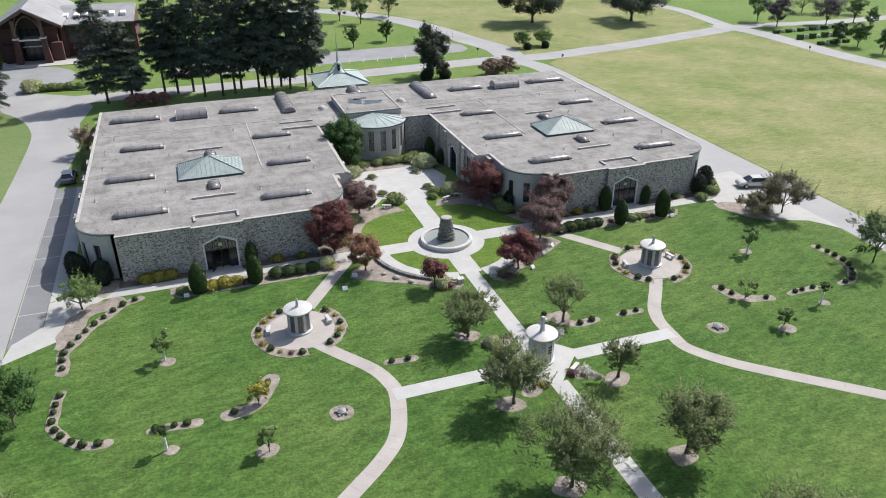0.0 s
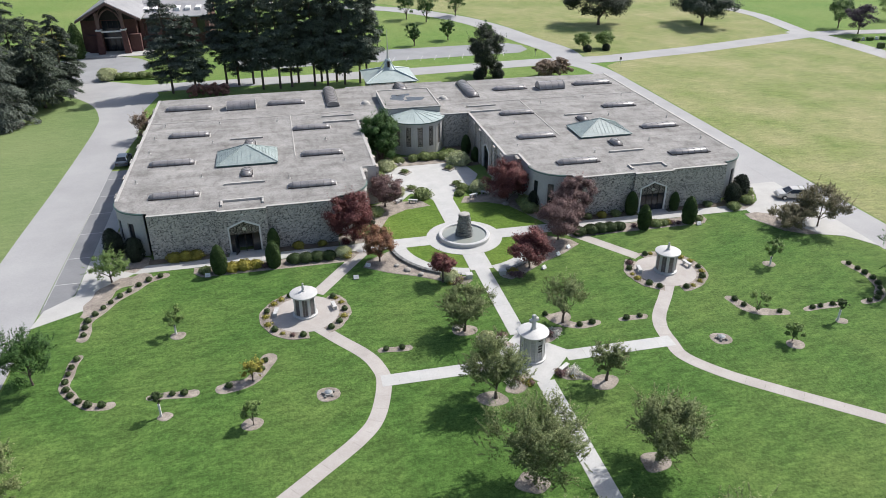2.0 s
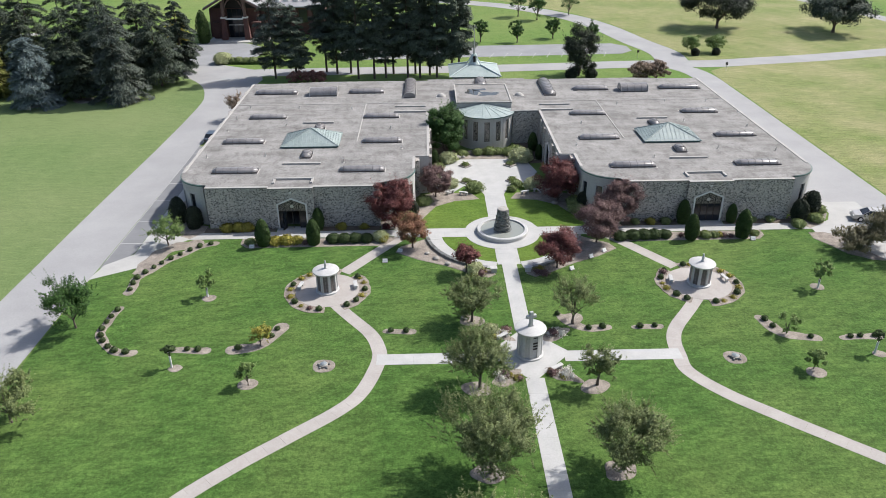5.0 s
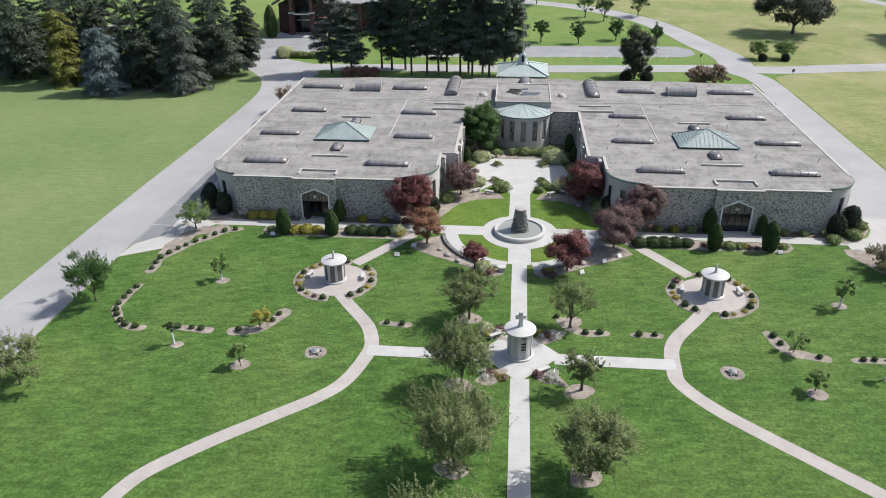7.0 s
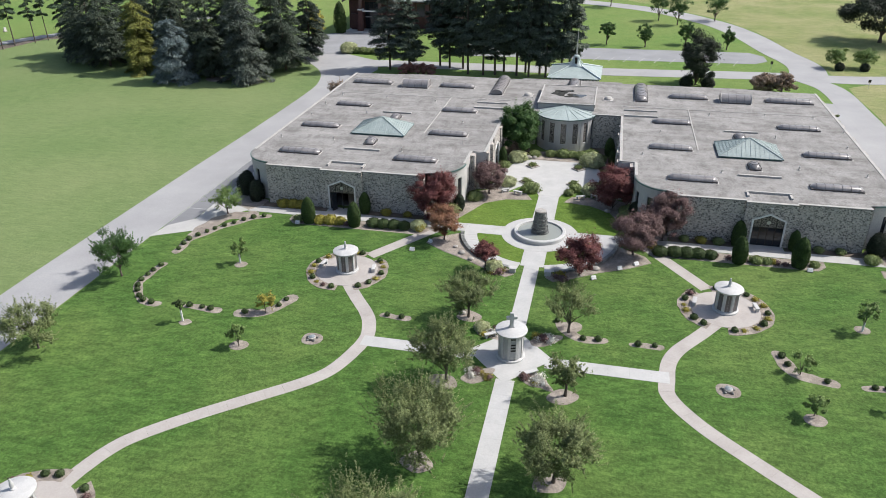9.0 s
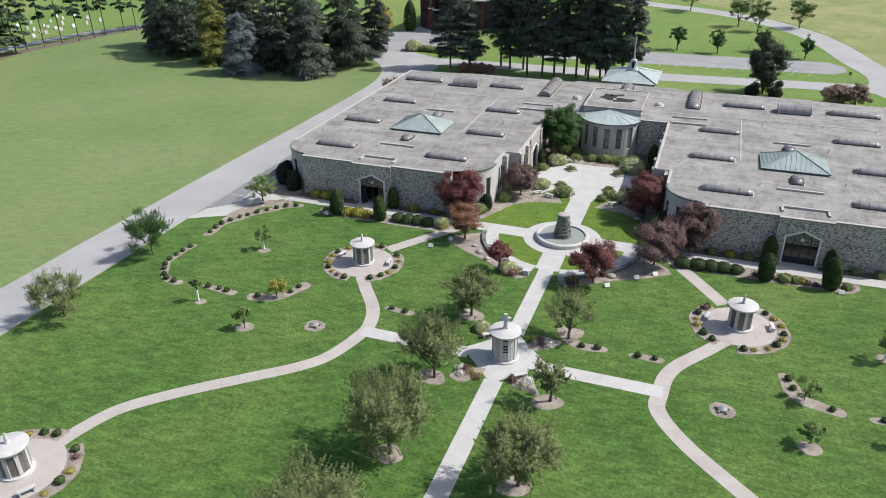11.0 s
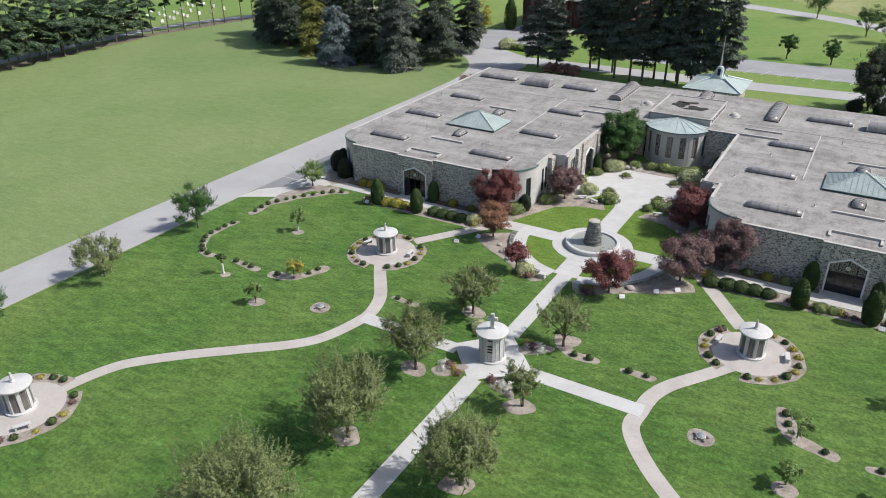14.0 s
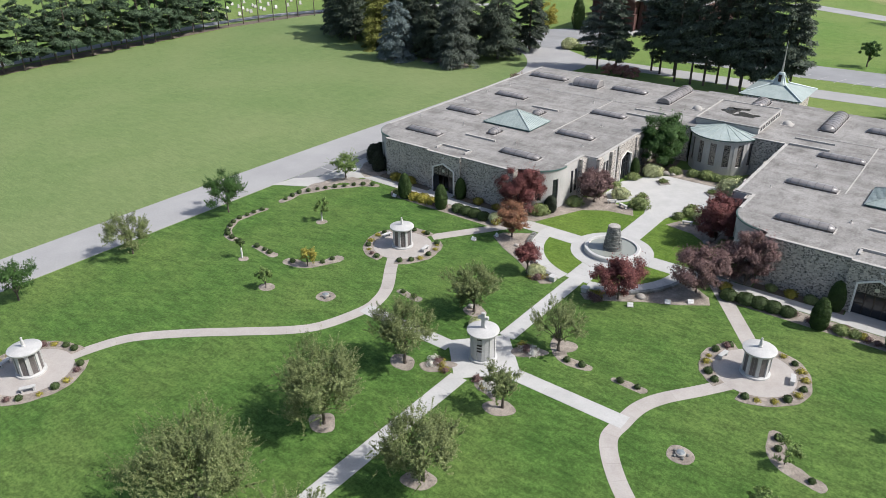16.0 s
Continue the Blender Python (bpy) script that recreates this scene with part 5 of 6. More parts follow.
for s in (-1, 1):
    strip_bed([(x * -s, y) for x, y in WARC], 1.1)
    strip_bed([(29.9 * s, -22.9), (31.4 * s, -22.75), (33.4 * s, -22.7)], 1.1)
    strip_bed([(23.5 * s, -19.2), (24.2 * s, -21.2), (25.2 * s, -22.3), (27.3 * s, -22.8)], 1.5)
    strip_bed([(10.8 * s, -20.4), (13.3 * s, -20.3)], 1.0)
    dots += [(x * s, y, PR.uniform(0.85, 1.1), PR.uniform(0, 360)) for x, y in ((30.6, -22.8), (31.6, -22.7), (33.0, -22.7), (23.8, -19.6), (24.1, -20.8), (26.9, -22.7), (11.3, -20.4), (12.8, -20.3))]
    bed(blob(24.9 * s, -28.0, 0.95, 0.85, 3, wob=0.04), z=0.07)
    bed(blob(32.0 * s, -13.5, 0.8, 0.75, 5, wob=0.04), z=0.07)
    bed(blob(31.9 * s, -25.5, 0.7, 0.6, 6, wob=0.04), z=0.07)
    bed(blob(18.6 * s, -25.6, 1.1, 1.05, 8, wob=0.03), z=0.06, label="round mulch bed about a small well")
    bed([(12.6 * s, 0.0), (14.2 * s, -2.3), (30.6 * s, -2.3), (31.6 * s, -1.2), (31.6 * s, 0.15), (13.3 * s, 0.15)], label="long mulch bed along the front walk")
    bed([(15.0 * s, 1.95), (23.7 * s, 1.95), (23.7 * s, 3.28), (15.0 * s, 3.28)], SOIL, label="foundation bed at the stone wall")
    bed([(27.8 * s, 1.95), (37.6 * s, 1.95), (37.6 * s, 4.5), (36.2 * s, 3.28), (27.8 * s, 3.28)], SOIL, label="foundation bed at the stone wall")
    bed([(37.9 * s, 0.3), (40.2 * s, 1.6), (42.0 * s, 4.5), (42.1 * s, 12), (40.8 * s, 12), (40.4 * s, 8), (39.0 * s, 5.0), (36.6 * s, 3.9), (36.6 * s, 2.0)], MULCH, 0.075, label="mulch bed at the rounded corner")
    bed([(11.0 * s, 2.1), (15.0 * s, 2.0), (15.0 * s, 4.4), (11.2 * s, 6.5), (10.4 * s, 12.2), (8.4 * s, 13.4), (8.2 * s, 17.5), (6.8 * s, 16.6), (6.0 * s, 13.2), (3.0 * s, 13.0), (2.0 * s, 10.9), (5.5 * s, 10.3), (8.0 * s, 8.6)], MULCH, 0.05, label="mulch bed at the court corner")
    bed([(4.4 * s, 26.1), (6.6 * s, 24.0), (8.6 * s, 24.4), (8.7 * s, 33.2), (4.9 * s, 33.2), (4.6 * s, 30.0)], SOIL, 0.05, label="shaded bed in the court corner")
    for x, y in ((4.9, -18.7), (5.1, -29.3), (4.9, -39.1), (5.2, -50.4)):
        bed(blob(x * s, y, 1.35, 1.1, int(x * 10 + y), turn=20 * s, wob=0.07), z=0.055, label="mulch ring round a crab-apple")
    # fan-shaped bed outside the low wall
    bed([(9.1 * s, -0.5), (12.4 * s, -2.6), (13.0 * s, -4.0), (10.4 * s, -5.9), (7.4 * s, -7.4), (4.6 * s, -9.3), (2.6 * s, -10.4), (1.6 * s, -9.6), (2.2 * s, -8.5), (5.0 * s, -7.2), (7.2 * s, -5.2), (8.5 * s, -2.9)], MULCH, 0.08, label="fan-shaped mulch bed outside the curved wall")
strip_bed([(4.0, -18.2), (5.2, -19.8), (6.6, -20.5), (8.2, -20.3)], 1.3)
dots += [(6.3, -20.5, 1, 0), (7.7, -20.35, 1.1, 40), (3.7, -17.9, 0.9, 9)]
bed([(-3.9, 26.1), (4.4, 26.1), (4.8, 29.6), (2.4, 30.2), (-1.8, 30.2), (-4.2, 29.6)], MULCH, 0.06, label="bed below the apse")
for x, y, t in ((-2.3, -27.9, 35), (2.7, -27.6, -35), (2.9, -21.4, 35), (-2.6, -21.2, -35)):
    bed(blob(x, y, 1.75, 0.85, int(10 * x), turn=t), z=0.07, label="mulch bed beside the diamond plaza")
box = clipped("round_boxwood", dome_profile(0.3, 0.42), LEAF_BOX, "small round boxwood in a mulch bed", "shrub", 260, 0.055, 9, rough=0.05, group="small round boxwoods")
spread(box, dots)
flw = clipped("yellow_perennial", dome_profile(0.38, 0.3), LEAF_YELLOW, "low clump of yellow flowers in mulch", "flowers", 220, 0.06, 10, core=0.7, rough=0.2, group="low flowers")
wht = clipped("white_perennial", dome_profile(0.4, 0.4), PETAL_WHITE, "low clump of white flowers", "flowers", 220, 0.06, 12, core=0.5, rough=0.2, group="low flowers")
rust = clipped("dark_perennial", dome_profile(0.42, 0.42), LEAF_PURPLE, "low clump of dark bronze foliage", "flowers", 260, 0.06, 13, core=0.7, rough=0.2, group="low flowers")
yl, wl, rl, bl = [], [], [], []
ring_centres = ((-19.8, -12.3, (62, 285)), (19.8, -12.3, (118, 255)), (-29.85, -49.85, (72, 240)))
for cx, cy, gaps in ring_centres:
    for i in range(20):
        a = 18 * i + PR.uniform(-3, 3)
        if any(abs((a - q + 180) % 360 - 180) < 24 for q in gaps):
            continue
        x, y = cx + 3.95 * math.cos(radians(a)), cy + 3.95 * math.sin(radians(a))
        if i % 3 == 0:
            bl.append((x, y, PR.uniform(0.95, 1.25), a))
        else:
            (yl if i % 3 == 1 or PR.random() < 0.45 else rl).append((x, y, PR.uniform(0.6, 1.05), a))
    for q in gaps:
        for d in (-21, 21):
            bl.append((cx + 3.95 * math.cos(radians(q + d)), cy + 3.95 * math.sin(radians(q + d)), 1.1, 0))
for x, y in ((-2.3, -27.9), (2.7, -27.6), (2.9, -21.4), (-2.6, -21.2)):
    for k in range(7):
        (wl, yl, rl)[k % 3].append((x + PR.uniform(-1.1, 1.1), y + PR.uniform(-0.5, 0.5), PR.uniform(0.8, 1.3), PR.uniform(0, 360)))
for s in (-1, 1):
    for k in range(5):
        (rl, yl)[k % 2].append((s * PR.uniform(2.4, 4.2), PR.uniform(-9.9, -8.9), PR.uniform(0.9, 1.5), 0))
    for k in range(8):
        rl.append((s * PR.uniform(14, 31), PR.uniform(-1.6, -0.4), PR.uniform(0.8, 1.2), 0))
for ob, pl in ((flw, yl), (wht, wl), (rust, rl)):
    spread(ob, pl)
box2 = copy_thing(box, pose(0, 0, 0))
spread(box2, bl)

# ---- columbaria
def columbarium(x, y, r, h, panels, dark, turn, gaps, label, finial):
    ob = thing("columbarium", label, "columbarium", "columbaria" if finial else "", (x, y, 0.06), turn)
    part("plinth", Geo().lathe([(0, 0), (r * 1.1, 0), (r * 1.1, 0.16), (r * 1.04, 0.2), (0, 0.2)], seg=48), GRANITE, ob, smooth=True)
    n = panels
    core = [(r * 0.93 * math.cos(2 * math.pi * i / n), r * 0.93 * math.sin(2 * math.pi * i / n)) for i in range(n)]
    part("body", Geo().prism(core, 0.2, h), GRANITE, ob)
    for i in range(n):
        a0, a1 = 360 * i / n, 360 * (i + 1) / n
        A, B = Vector(core[i]), Vector(core[(i + 1) % n])
        d = (B - A).normalized()
        o = Vector((d.y, -d.x))
        part("pilaster", Geo().prism([(c.x, c.y) for c in (A * 1.045 + Vector((-A.y, A.x)).normalized() * 0.13, A * 1.045 - Vector((-A.y, A.x)).normalized() * 0.13, A * 0.96 - Vector((-A.y, A.x)).normalized() * 0.13, A * 0.96 + Vector((-A.y, A.x)).normalized() * 0.13)], 0.2, h), GRANITE, ob)
        L = (B - A).length
        panel = new("panel")
        panel.parent = ob
        tagged(panel, "dark polished niche panel" if dark else "grey granite niche panel")
        rows = 5
        cols = 2
        for j in range(rows):
            for c in range(cols):
                u0, u1 = 0.17 + (L - 0.34) * c / cols + 0.008, 0.17 + (L - 0.34) * (c + 1) / cols - 0.008
                z0, z1 = 0.26 + (h - 0.36) * j / rows + 0.008, 0.26 + (h - 0.36) * (j + 1) / rows - 0.008
                p, q = A + d * u0, A + d * u1
                part("niche", Geo().prism([tuple(p), tuple(q), tuple(q + o * 0.035), tuple(p + o * 0.035)], z0, z1), DARK_GRANITE if dark else GREY_GRANITE, panel)
    lid = part("roof", Geo().lathe([(0, h), (r * 1.19, h), (r * 1.22, h + 0.05), (r * 1.22, h + 0.16), (r * 1.16, h + 0.2), (0.3, h + 0.34), (0, h + 0.35)], seg=56), GRANITE, ob, "round pale granite roof slab", smooth=True)
    if finial:
        part("finial", Geo().lathe([(0.0, h + 0.3), (0.2, h + 0.3), (0.2, h + 0.42), (0.13, h + 0.5), (0.15, h + 0.75), (0.11, h + 0.95), (0.07, h + 1.05), (0.1, h + 1.13), (0.07, h + 1.22), (0, h + 1.24)], seg=14), GRANITE, ob, "small pale carved finial", smooth=True)
    else:
        part("cross", Geo().slab_y([(-0.28, h + 0.3), (0.28, h + 0.3), (0.22, h + 0.5), (0.16, h + 0.52), (0.16, h + 1.2), (0.48, h + 1.2), (0.48, h + 1.5), (0.16, h + 1.5), (0.16, h + 1.85), (-0.16, h + 1.85), (-0.16, h + 1.5), (-0.48, h + 1.5), (-0.48, h + 1.2), (-0.16, h + 1.2), (-0.16, h + 0.52), (-0.22, h + 0.5)], -0.14, 0.14), GRANITE, ob, "pale stone cross", bevel=0.03)
        for k, z in enumerate((2.35, 1.75, 1.45, 1.15)):
            part("plaque", Geo().box(-0.26, -r * 0.93 * math.cos(math.pi / n) - 0.06, z, 0.26, -r * 0.93 * math.cos(math.pi / n) - 0.02, z + 0.15), BRONZE, ob, "dark bronze plaque")
    return ob


def bench(x, y, turn, label="pale granite garden bench"):
    ob = thing("garden_bench", label, "bench", "granite benches", (x, y, 0.06), turn)
    part("seat", Geo().box(-0.62, -0.2, 0.36, 0.62, 0.2, 0.46), GRANITE, ob, bevel=0.02)
    for s in (-1, 1):
        part("leg", Geo().box(s * 0.45 - 0.07, -0.16, 0, s * 0.45 + 0.07, 0.16, 0.36), GRANITE, ob, bevel=0.01)


for i, (cx, cy, gaps) in enumerate(ring_centres):
    structure("columbarium_plaza", Geo().prism(disc(cx, cy, 3.4, 56), 0.0, 0.062), PINKISH, "round tan concrete plaza about a columbarium", "pavement")
    lo = sorted(gaps)
    for a0, a1 in ((lo[0] + 13, lo[1] - 13), (lo[1] + 13, lo[0] + 347)):
        edge = [(cx + (px - cx) * k, cy + (py - cy) * k) for n, (px, py) in enumerate(disc(cx, cy, 4.55, 40, a0, a1)) for k in [1 + 0.014 * math.sin(n * 0.45 + cx) + 0.008 * math.sin(n * 1.1)]]
        g = Geo().prism(edge + disc(cx, cy, 3.35, 40, a0, a1)[::-1], 0.0, 0.07)
        structure("mulch_bed", g, MULCH, "curved mulch bed round a columbarium plaza", "bed")
    columbarium(cx, cy, 1.13, 2.3, 8, True, 22.5, gaps, "round pale granite columbarium with dark niche panels", True)
    for a in (10, 170) if i < 2 else (200, -30):
        bench(cx + 2.95 * math.cos(radians(a)), cy + 2.95 * math.sin(radians(a)), a + 90)
columbarium(0.05, -24.4, 1.17, 2.7, 10, False, 18, (), "round pale granite columbarium crowned by a cross", False)
bench(2.2, -26.9, 35)
bench(-2.2, -21.9, 35)
for s in (-1, 1):
    bench(4.2 * s, 12.4, 20 * s, "pale granite bench in the court")
    bench(6.0 * s, 12.9, -35 * s, "pale granite bench in the court")

# ---- the fountain
f = thing("fountain", "round stone fountain with a stacked-slate cone", "fountain", "", (0, 0.85, 0.068))
part("basin", Geo().lathe([(0, 0), (3.1, 0), (3.12, 0.42), (3.04, 0.5), (2.72, 0.5), (2.68, 0.42), (2.68, 0.12), (0, 0.12)], seg=72), GRANITE, f, "pale stone basin rim", smooth=True)
part("water", Geo().lathe([(0, 0.33), (2.69, 0.33)], seg=48), WATER, f, "shallow green-grey water")
pr = random.Random(3)
for k in range(14):
    z = 0.12 + k * 0.205
    rad = 1.05 - 0.38 * k / 12 + (0.05 if k % 2 else 0)
    n = 16
    for i in range(n):
        a0, a1 = 360 * i / n + k * 11, 360 * (i + 1) / n + k * 11 - 2
        rr = rad * pr.uniform(0.93, 1.05)
        part("stone", Geo().prism(disc(0, 0, rr, 2, a0, a1) + disc(0, 0, rad * 0.6, 2, a0, a1)[::-1], z, z + 0.165), DARK_STONE, f)
part("core", Geo().lathe([(0.9, 0.12), (0.6, 2.9), (0, 2.95)], seg=20), DARK_STONE, f)
part("bowl", Geo().lathe([(0, 2.95), (0.62, 2.97), (0.66, 3.1), (0.58, 3.14), (0, 3.08)], seg=24), ROCK, f, "shallow grey top bowl", smooth=True)

# low retaining walls round the arc walk
for s, nm in ((-1, "west"), (1, "east")):
    w = thing("low_garden_wall", "low curved dark stone wall edging the walk", "wall", "low walls")
    rng2 = random.Random(8)
    n = 26
    for row in range(2):
        for i in range(n):
            a0 = 187 + 66 * i / n + row * 1.2
            a1 = a0 + 66 / n - 0.25
            if s > 0:
                a0, a1 = 180 - a1, 180 - a0
            r = 9.12 + rng2.uniform(0, 0.05)
            part("stone", Geo().prism(disc(0, 0.5, r + 0.3, 2, a0, a1) + disc(0, 0.5, 9.04, 2, a0, a1)[::-1], 0.0 if row == 0 else 0.2, 0.19 if row == 0 else 0.36), DARK_STONE, w)
    ob = thing("stone_pedestal", "squat pale stone pedestal at the wall's end", "pedestal", "", (1.9 * s, -9.0, 0.0))
    part("block", Geo().box(-0.32, -0.3, 0, 0.32, 0.3, 0.5), GRANITE, ob, bevel=0.03)
    part("cap", Geo().box(-0.38, -0.36, 0.5, 0.38, 0.36, 0.6), GRANITE, ob, bevel=0.02)

# court: planters, small wells, markers, boulders
for x, y in ((-3.4, 23.2), (3.3, 23.3), (-3.6, 16.9), (3.0, 17.1)):
    ob = thing("court_planter", "low square stone planter with a small shrub", "planter", "court planters", (x, y, 0.066), 45)
    part("rim", Geo().box(-0.75, -0.75, 0, 0.75, 0.75, 0.16), ROCK, ob, bevel=0.03)
    part("soil", Geo().box(-0.6, -0.6, 0.1, 0.6, 0.6, 0.19), SOIL, ob)
    rng3 = np.random.default_rng(int(x * 10 + 99))
    leaf_part("plant", rng3.normal(size=(620, 3)) * (0.24, 0.24, 0.1) + (0, 0, 0.36), 0.09, LEAF_HOSTA, ob, rng3)
for s in (-1, 1):
    ob = thing("small_well", "small grey stone well-head in a round mulch bed", "well", "", (18.6 * s, -25.6, 0.06))
    part("ring", Geo().lathe([(0.22, 0.05), (0.38, 0.05), (0.38, 0.2), (0.3, 0.24), (0.22, 0.2), (0.22, 0.05)], seg=20), ROCK, ob, smooth=True)
    for i in range(5):
        a = i * 72 + 20
        rk = part("stone", Geo().lathe([(0, 0.18), (0.1, 0.14), (0.13, 0.03), (0.08, 0)], 0, 0, 7), DARK_STONE, ob)
        rk.matrix_basis = pose(0.5 * math.cos(radians(a)), 0.5 * math.sin(radians(a)), 0, 0, 0, a)
    part("cap", Geo().lathe([(0, 0.36), (0.2, 0.33), (0.3, 0.26), (0.28, 0.2), (0, 0.2)], seg=12), SLATE, ob, smooth=True)
for x, y, t in ((11.3, -4.8, 35), (9.5, -6.2, 30), (-14.0, -6.4, 0), (-29.9, -2.3, 0), (-12.4, -4.0, -30), (6.8, -8.9, 30), (29.6, -2.5, 0)):
    ob = thing("grave_marker", "small slanted pale stone marker in the bed", "marker", "stone markers", (x, y, 0.05), t)
    ob.scale = (0.7, 0.7, 0.7)
    part("base", Geo().box(-0.45, -0.25, 0, 0.45, 0.3, 0.12), ROCK, ob, bevel=0.02)
    part("face", Geo().slab_x([(-0.22, 0.12), (0.25, 0.12), (0.25, 0.55), (0.15, 0.58)], -0.4, 0.4), PLAQUE, ob, bevel=0.015)
    for k in range(3):
        b = part("inscription", Geo().box(-0.26, -0.003, 0.06 + k * 0.1, 0.26, 0.004, 0.1 + k * 0.1), GREY_GRANITE, ob, "illegible grey inscription line")
        b.matrix_basis = pose(0, -0.205, 0.13, -38, 0, 0)
rr = random.Random(21)
for x, y, k in ((-4.4, 26.6, 0.6), (-3.6, 26.9, 0.45), (3.9, 26.7, 0.5), (-6.9, -7.2, 0.35), (-8.2, -5.9, 0.4), (6.9, -6.7, 0.5), (-5.6, -18.4, 0.35), (-9.2, -4.6, 0.3), (7.8, 9.0, 0.45)):
    bm = bmesh.new()
    bmesh.ops.create_icosphere(bm, subdivisions=2, radius=k)
    for v in bm.verts:
        v.co *= 1 + 0.25 * noise.noise(v.co * 2.2 / k + Vector((x, y, 0)))
        v.co.z = max(v.co.z * 0.6, -0.1)
    me = bpy.data.meshes.new("boulder")
    bm.to_mesh(me)
    bm.free()
    me.materials.append(ROCK)
    me.shade_smooth()
    ob = new("boulder", me)
    ob.matrix_basis = pose(x, y, 0.15, 0, 0, rr.uniform(0, 360))
    tagged(ob, "rounded grey boulder in a bed", "rock", "boulders")


# ---- cars
def car(x, y, turn, paint, label):
    ob = thing("parked_car", label, "car", "", (x, y, 0.03), turn)
    side = [(-2.2, 0.32), (2.2, 0.32), (2.28, 0.62), (2.15, 0.82), (1.2, 0.95), (-1.75, 0.98), (-2.22, 0.85), (-2.28, 0.55)]
    part("body", Geo().slab_y(side, -0.88, 0.88), paint, ob, smooth=True, bevel=0.09)
    cab = Geo()
    lo = [(-1.85, -0.8), (1.25, -0.8), (1.25, 0.8), (-1.85, 0.8)]
    hi = [(-1.35, -0.62), (0.45, -0.62), (0.45, 0.62), (-1.35, 0.62)]
    cab.add([(a, b, 0.93) for a, b in lo] + [(a, b, 1.42) for a, b in hi], [(0, 1, 5, 4), (1, 2, 6, 5), (2, 3, 7, 6), (3, 0, 4, 7), (4, 5, 6, 7)])
    part("glasshouse", cab, GLASS, ob, "dark car glass")
    part("roof", Geo().prism([(-1.38, -0.64), (0.48, -0.64), (0.48, 0.64), (-1.38, 0.64)], 1.41, 1.47), paint, ob, bevel=0.03)
    for sx in (-1, 1):
        for sy in (-1, 1):
            part("pillar", Geo().tube([((1.25 if sx > 0 else -1.85), sy * 0.8, 0.93), ((0.47 if sx > 0 else -1.37), sy * 0.63, 1.43)], [0.045, 0.045], 5), paint, ob)
            wh = part("wheel", Geo().slab_y(disc(sx * 1.36, 0.33, 0.33, 20), sy * 0.9 - 0.11, sy * 0.9 + 0.09), TYRE, ob)
            part("rim", Geo().slab_y(disc(sx * 1.36, 0.33, 0.2, 16), sy * 0.9 - 0.125, sy * 0.9 + 0.105), STEEL, wh)
            part("lamp", Geo().box(sx * 2.2 - 0.06, sy * 0.62 - 0.18, 0.62, sx * 2.2 + 0.06, sy * 0.62 + 0.18, 0.76), WHITE_TRIM if sx > 0 else BRICK_RED, ob)
        part("bumper", Geo().box(sx * 2.22 - 0.08, -0.8, 0.34, sx * 2.22 + 0.08, 0.8, 0.5), paint, ob, bevel=0.03)
    for sy in (-1, 1):
        part("mirror", Geo().box(0.75, sy * 0.95 - 0.09, 0.95, 0.92, sy * 0.95 + 0.09, 1.08), paint, ob, bevel=0.02)


car(-44.6, 37.2, 90, car_paint("blue_grey_paint", (0.09, 0.11, 0.14)), "dark blue-grey parked hatchback on the drive")
car(46.4, 2.4, 165, car_paint("silver_paint", (0.46, 0.45, 0.43)), "silver sedan parked by the drive")

# ---- west side bed
bed([(-43.2, 36), (-41.2, 36), (-41.0, 51.5), (-43.0, 52)], MULCH, 0.08, label="shrub bed along the west side")
d2 = copy_thing(dwarf, pose(0, 0, 0))
spread(d2, [(-42.2, 42.5, 1.2, 0), (-42.3, 44.6, 1.25, 30), (-42.0, 40.8, 1.0, 70)])
tree("smoke_tree", -42.6, 48.0, 4.6, 2.6, LEAF_TAN, "grey-brown smoke bush beside the roof edge", "tree", 6000, 0.11, 0.1, 40, 131, "", 0.1, 0.3)
tree("smoke_tree", 42.4, 47.5, 3.6, 1.5, LEAF_CRAB, "small olive bush beside the roof edge", "tree", 3000, 0.11, 0.1, 26, 132)

# ---- north: pines, hedge, lone trees
pine_rows = ((-41.3, 76.9, 22, 4.6), (-36.8, 76.7, 15, 4.2), (-31.0, 81.8, 23, 4.4), (-28.5, 80.3, 22, 4.4), (-23.5, 75.9, 24, 4.6), (-20.1, 75.6, 22, 3.8), (-17.7, 76.4, 24, 4.0), (-16.2, 79.6, 23, 3.8), (-13.0, 76.4, 23, 3.8), (-11.4, 79.0, 24, 4.0), (-10.4, 75.9, 22, 3.6), (-8.3, 78.4, 23, 3.8), (-6.8, 76.0, 22, 3.8), (-3.6, 76.3, 23, 3.8), (-2.0, 77.2, 21, 3.8), (-25.5, 80.5, 24, 4.2))
for i, (x, y, h, r) in enumerate(pine_rows):
    conifer("white_pine", x, y, h, r, NEEDLE_GREY if i in (0, 2, 9) else PINE, "tall dark pine with a bare lower trunk", 15000, 0.14 + 0.05 * ((i * 7) % 3), 140 + i, "row of pines", 0.36, 0.2, 0.12, 0.24, 0.24, 0.06, layer=0.045, fan=0.36, limb=True)
for i, (x, y, r) in enumerate(((-36.6, 73.2, 1.9), (-34.0, 73.4, 2.1), (-31.4, 73.0, 1.8))):
    tree("barberry_bush", x, y, 2.6, r, LEAF_RUST, "rusty brown bush behind the building", "shrub", 4500, 0.12, 0.02, 40, 170 + i, "rusty bushes")
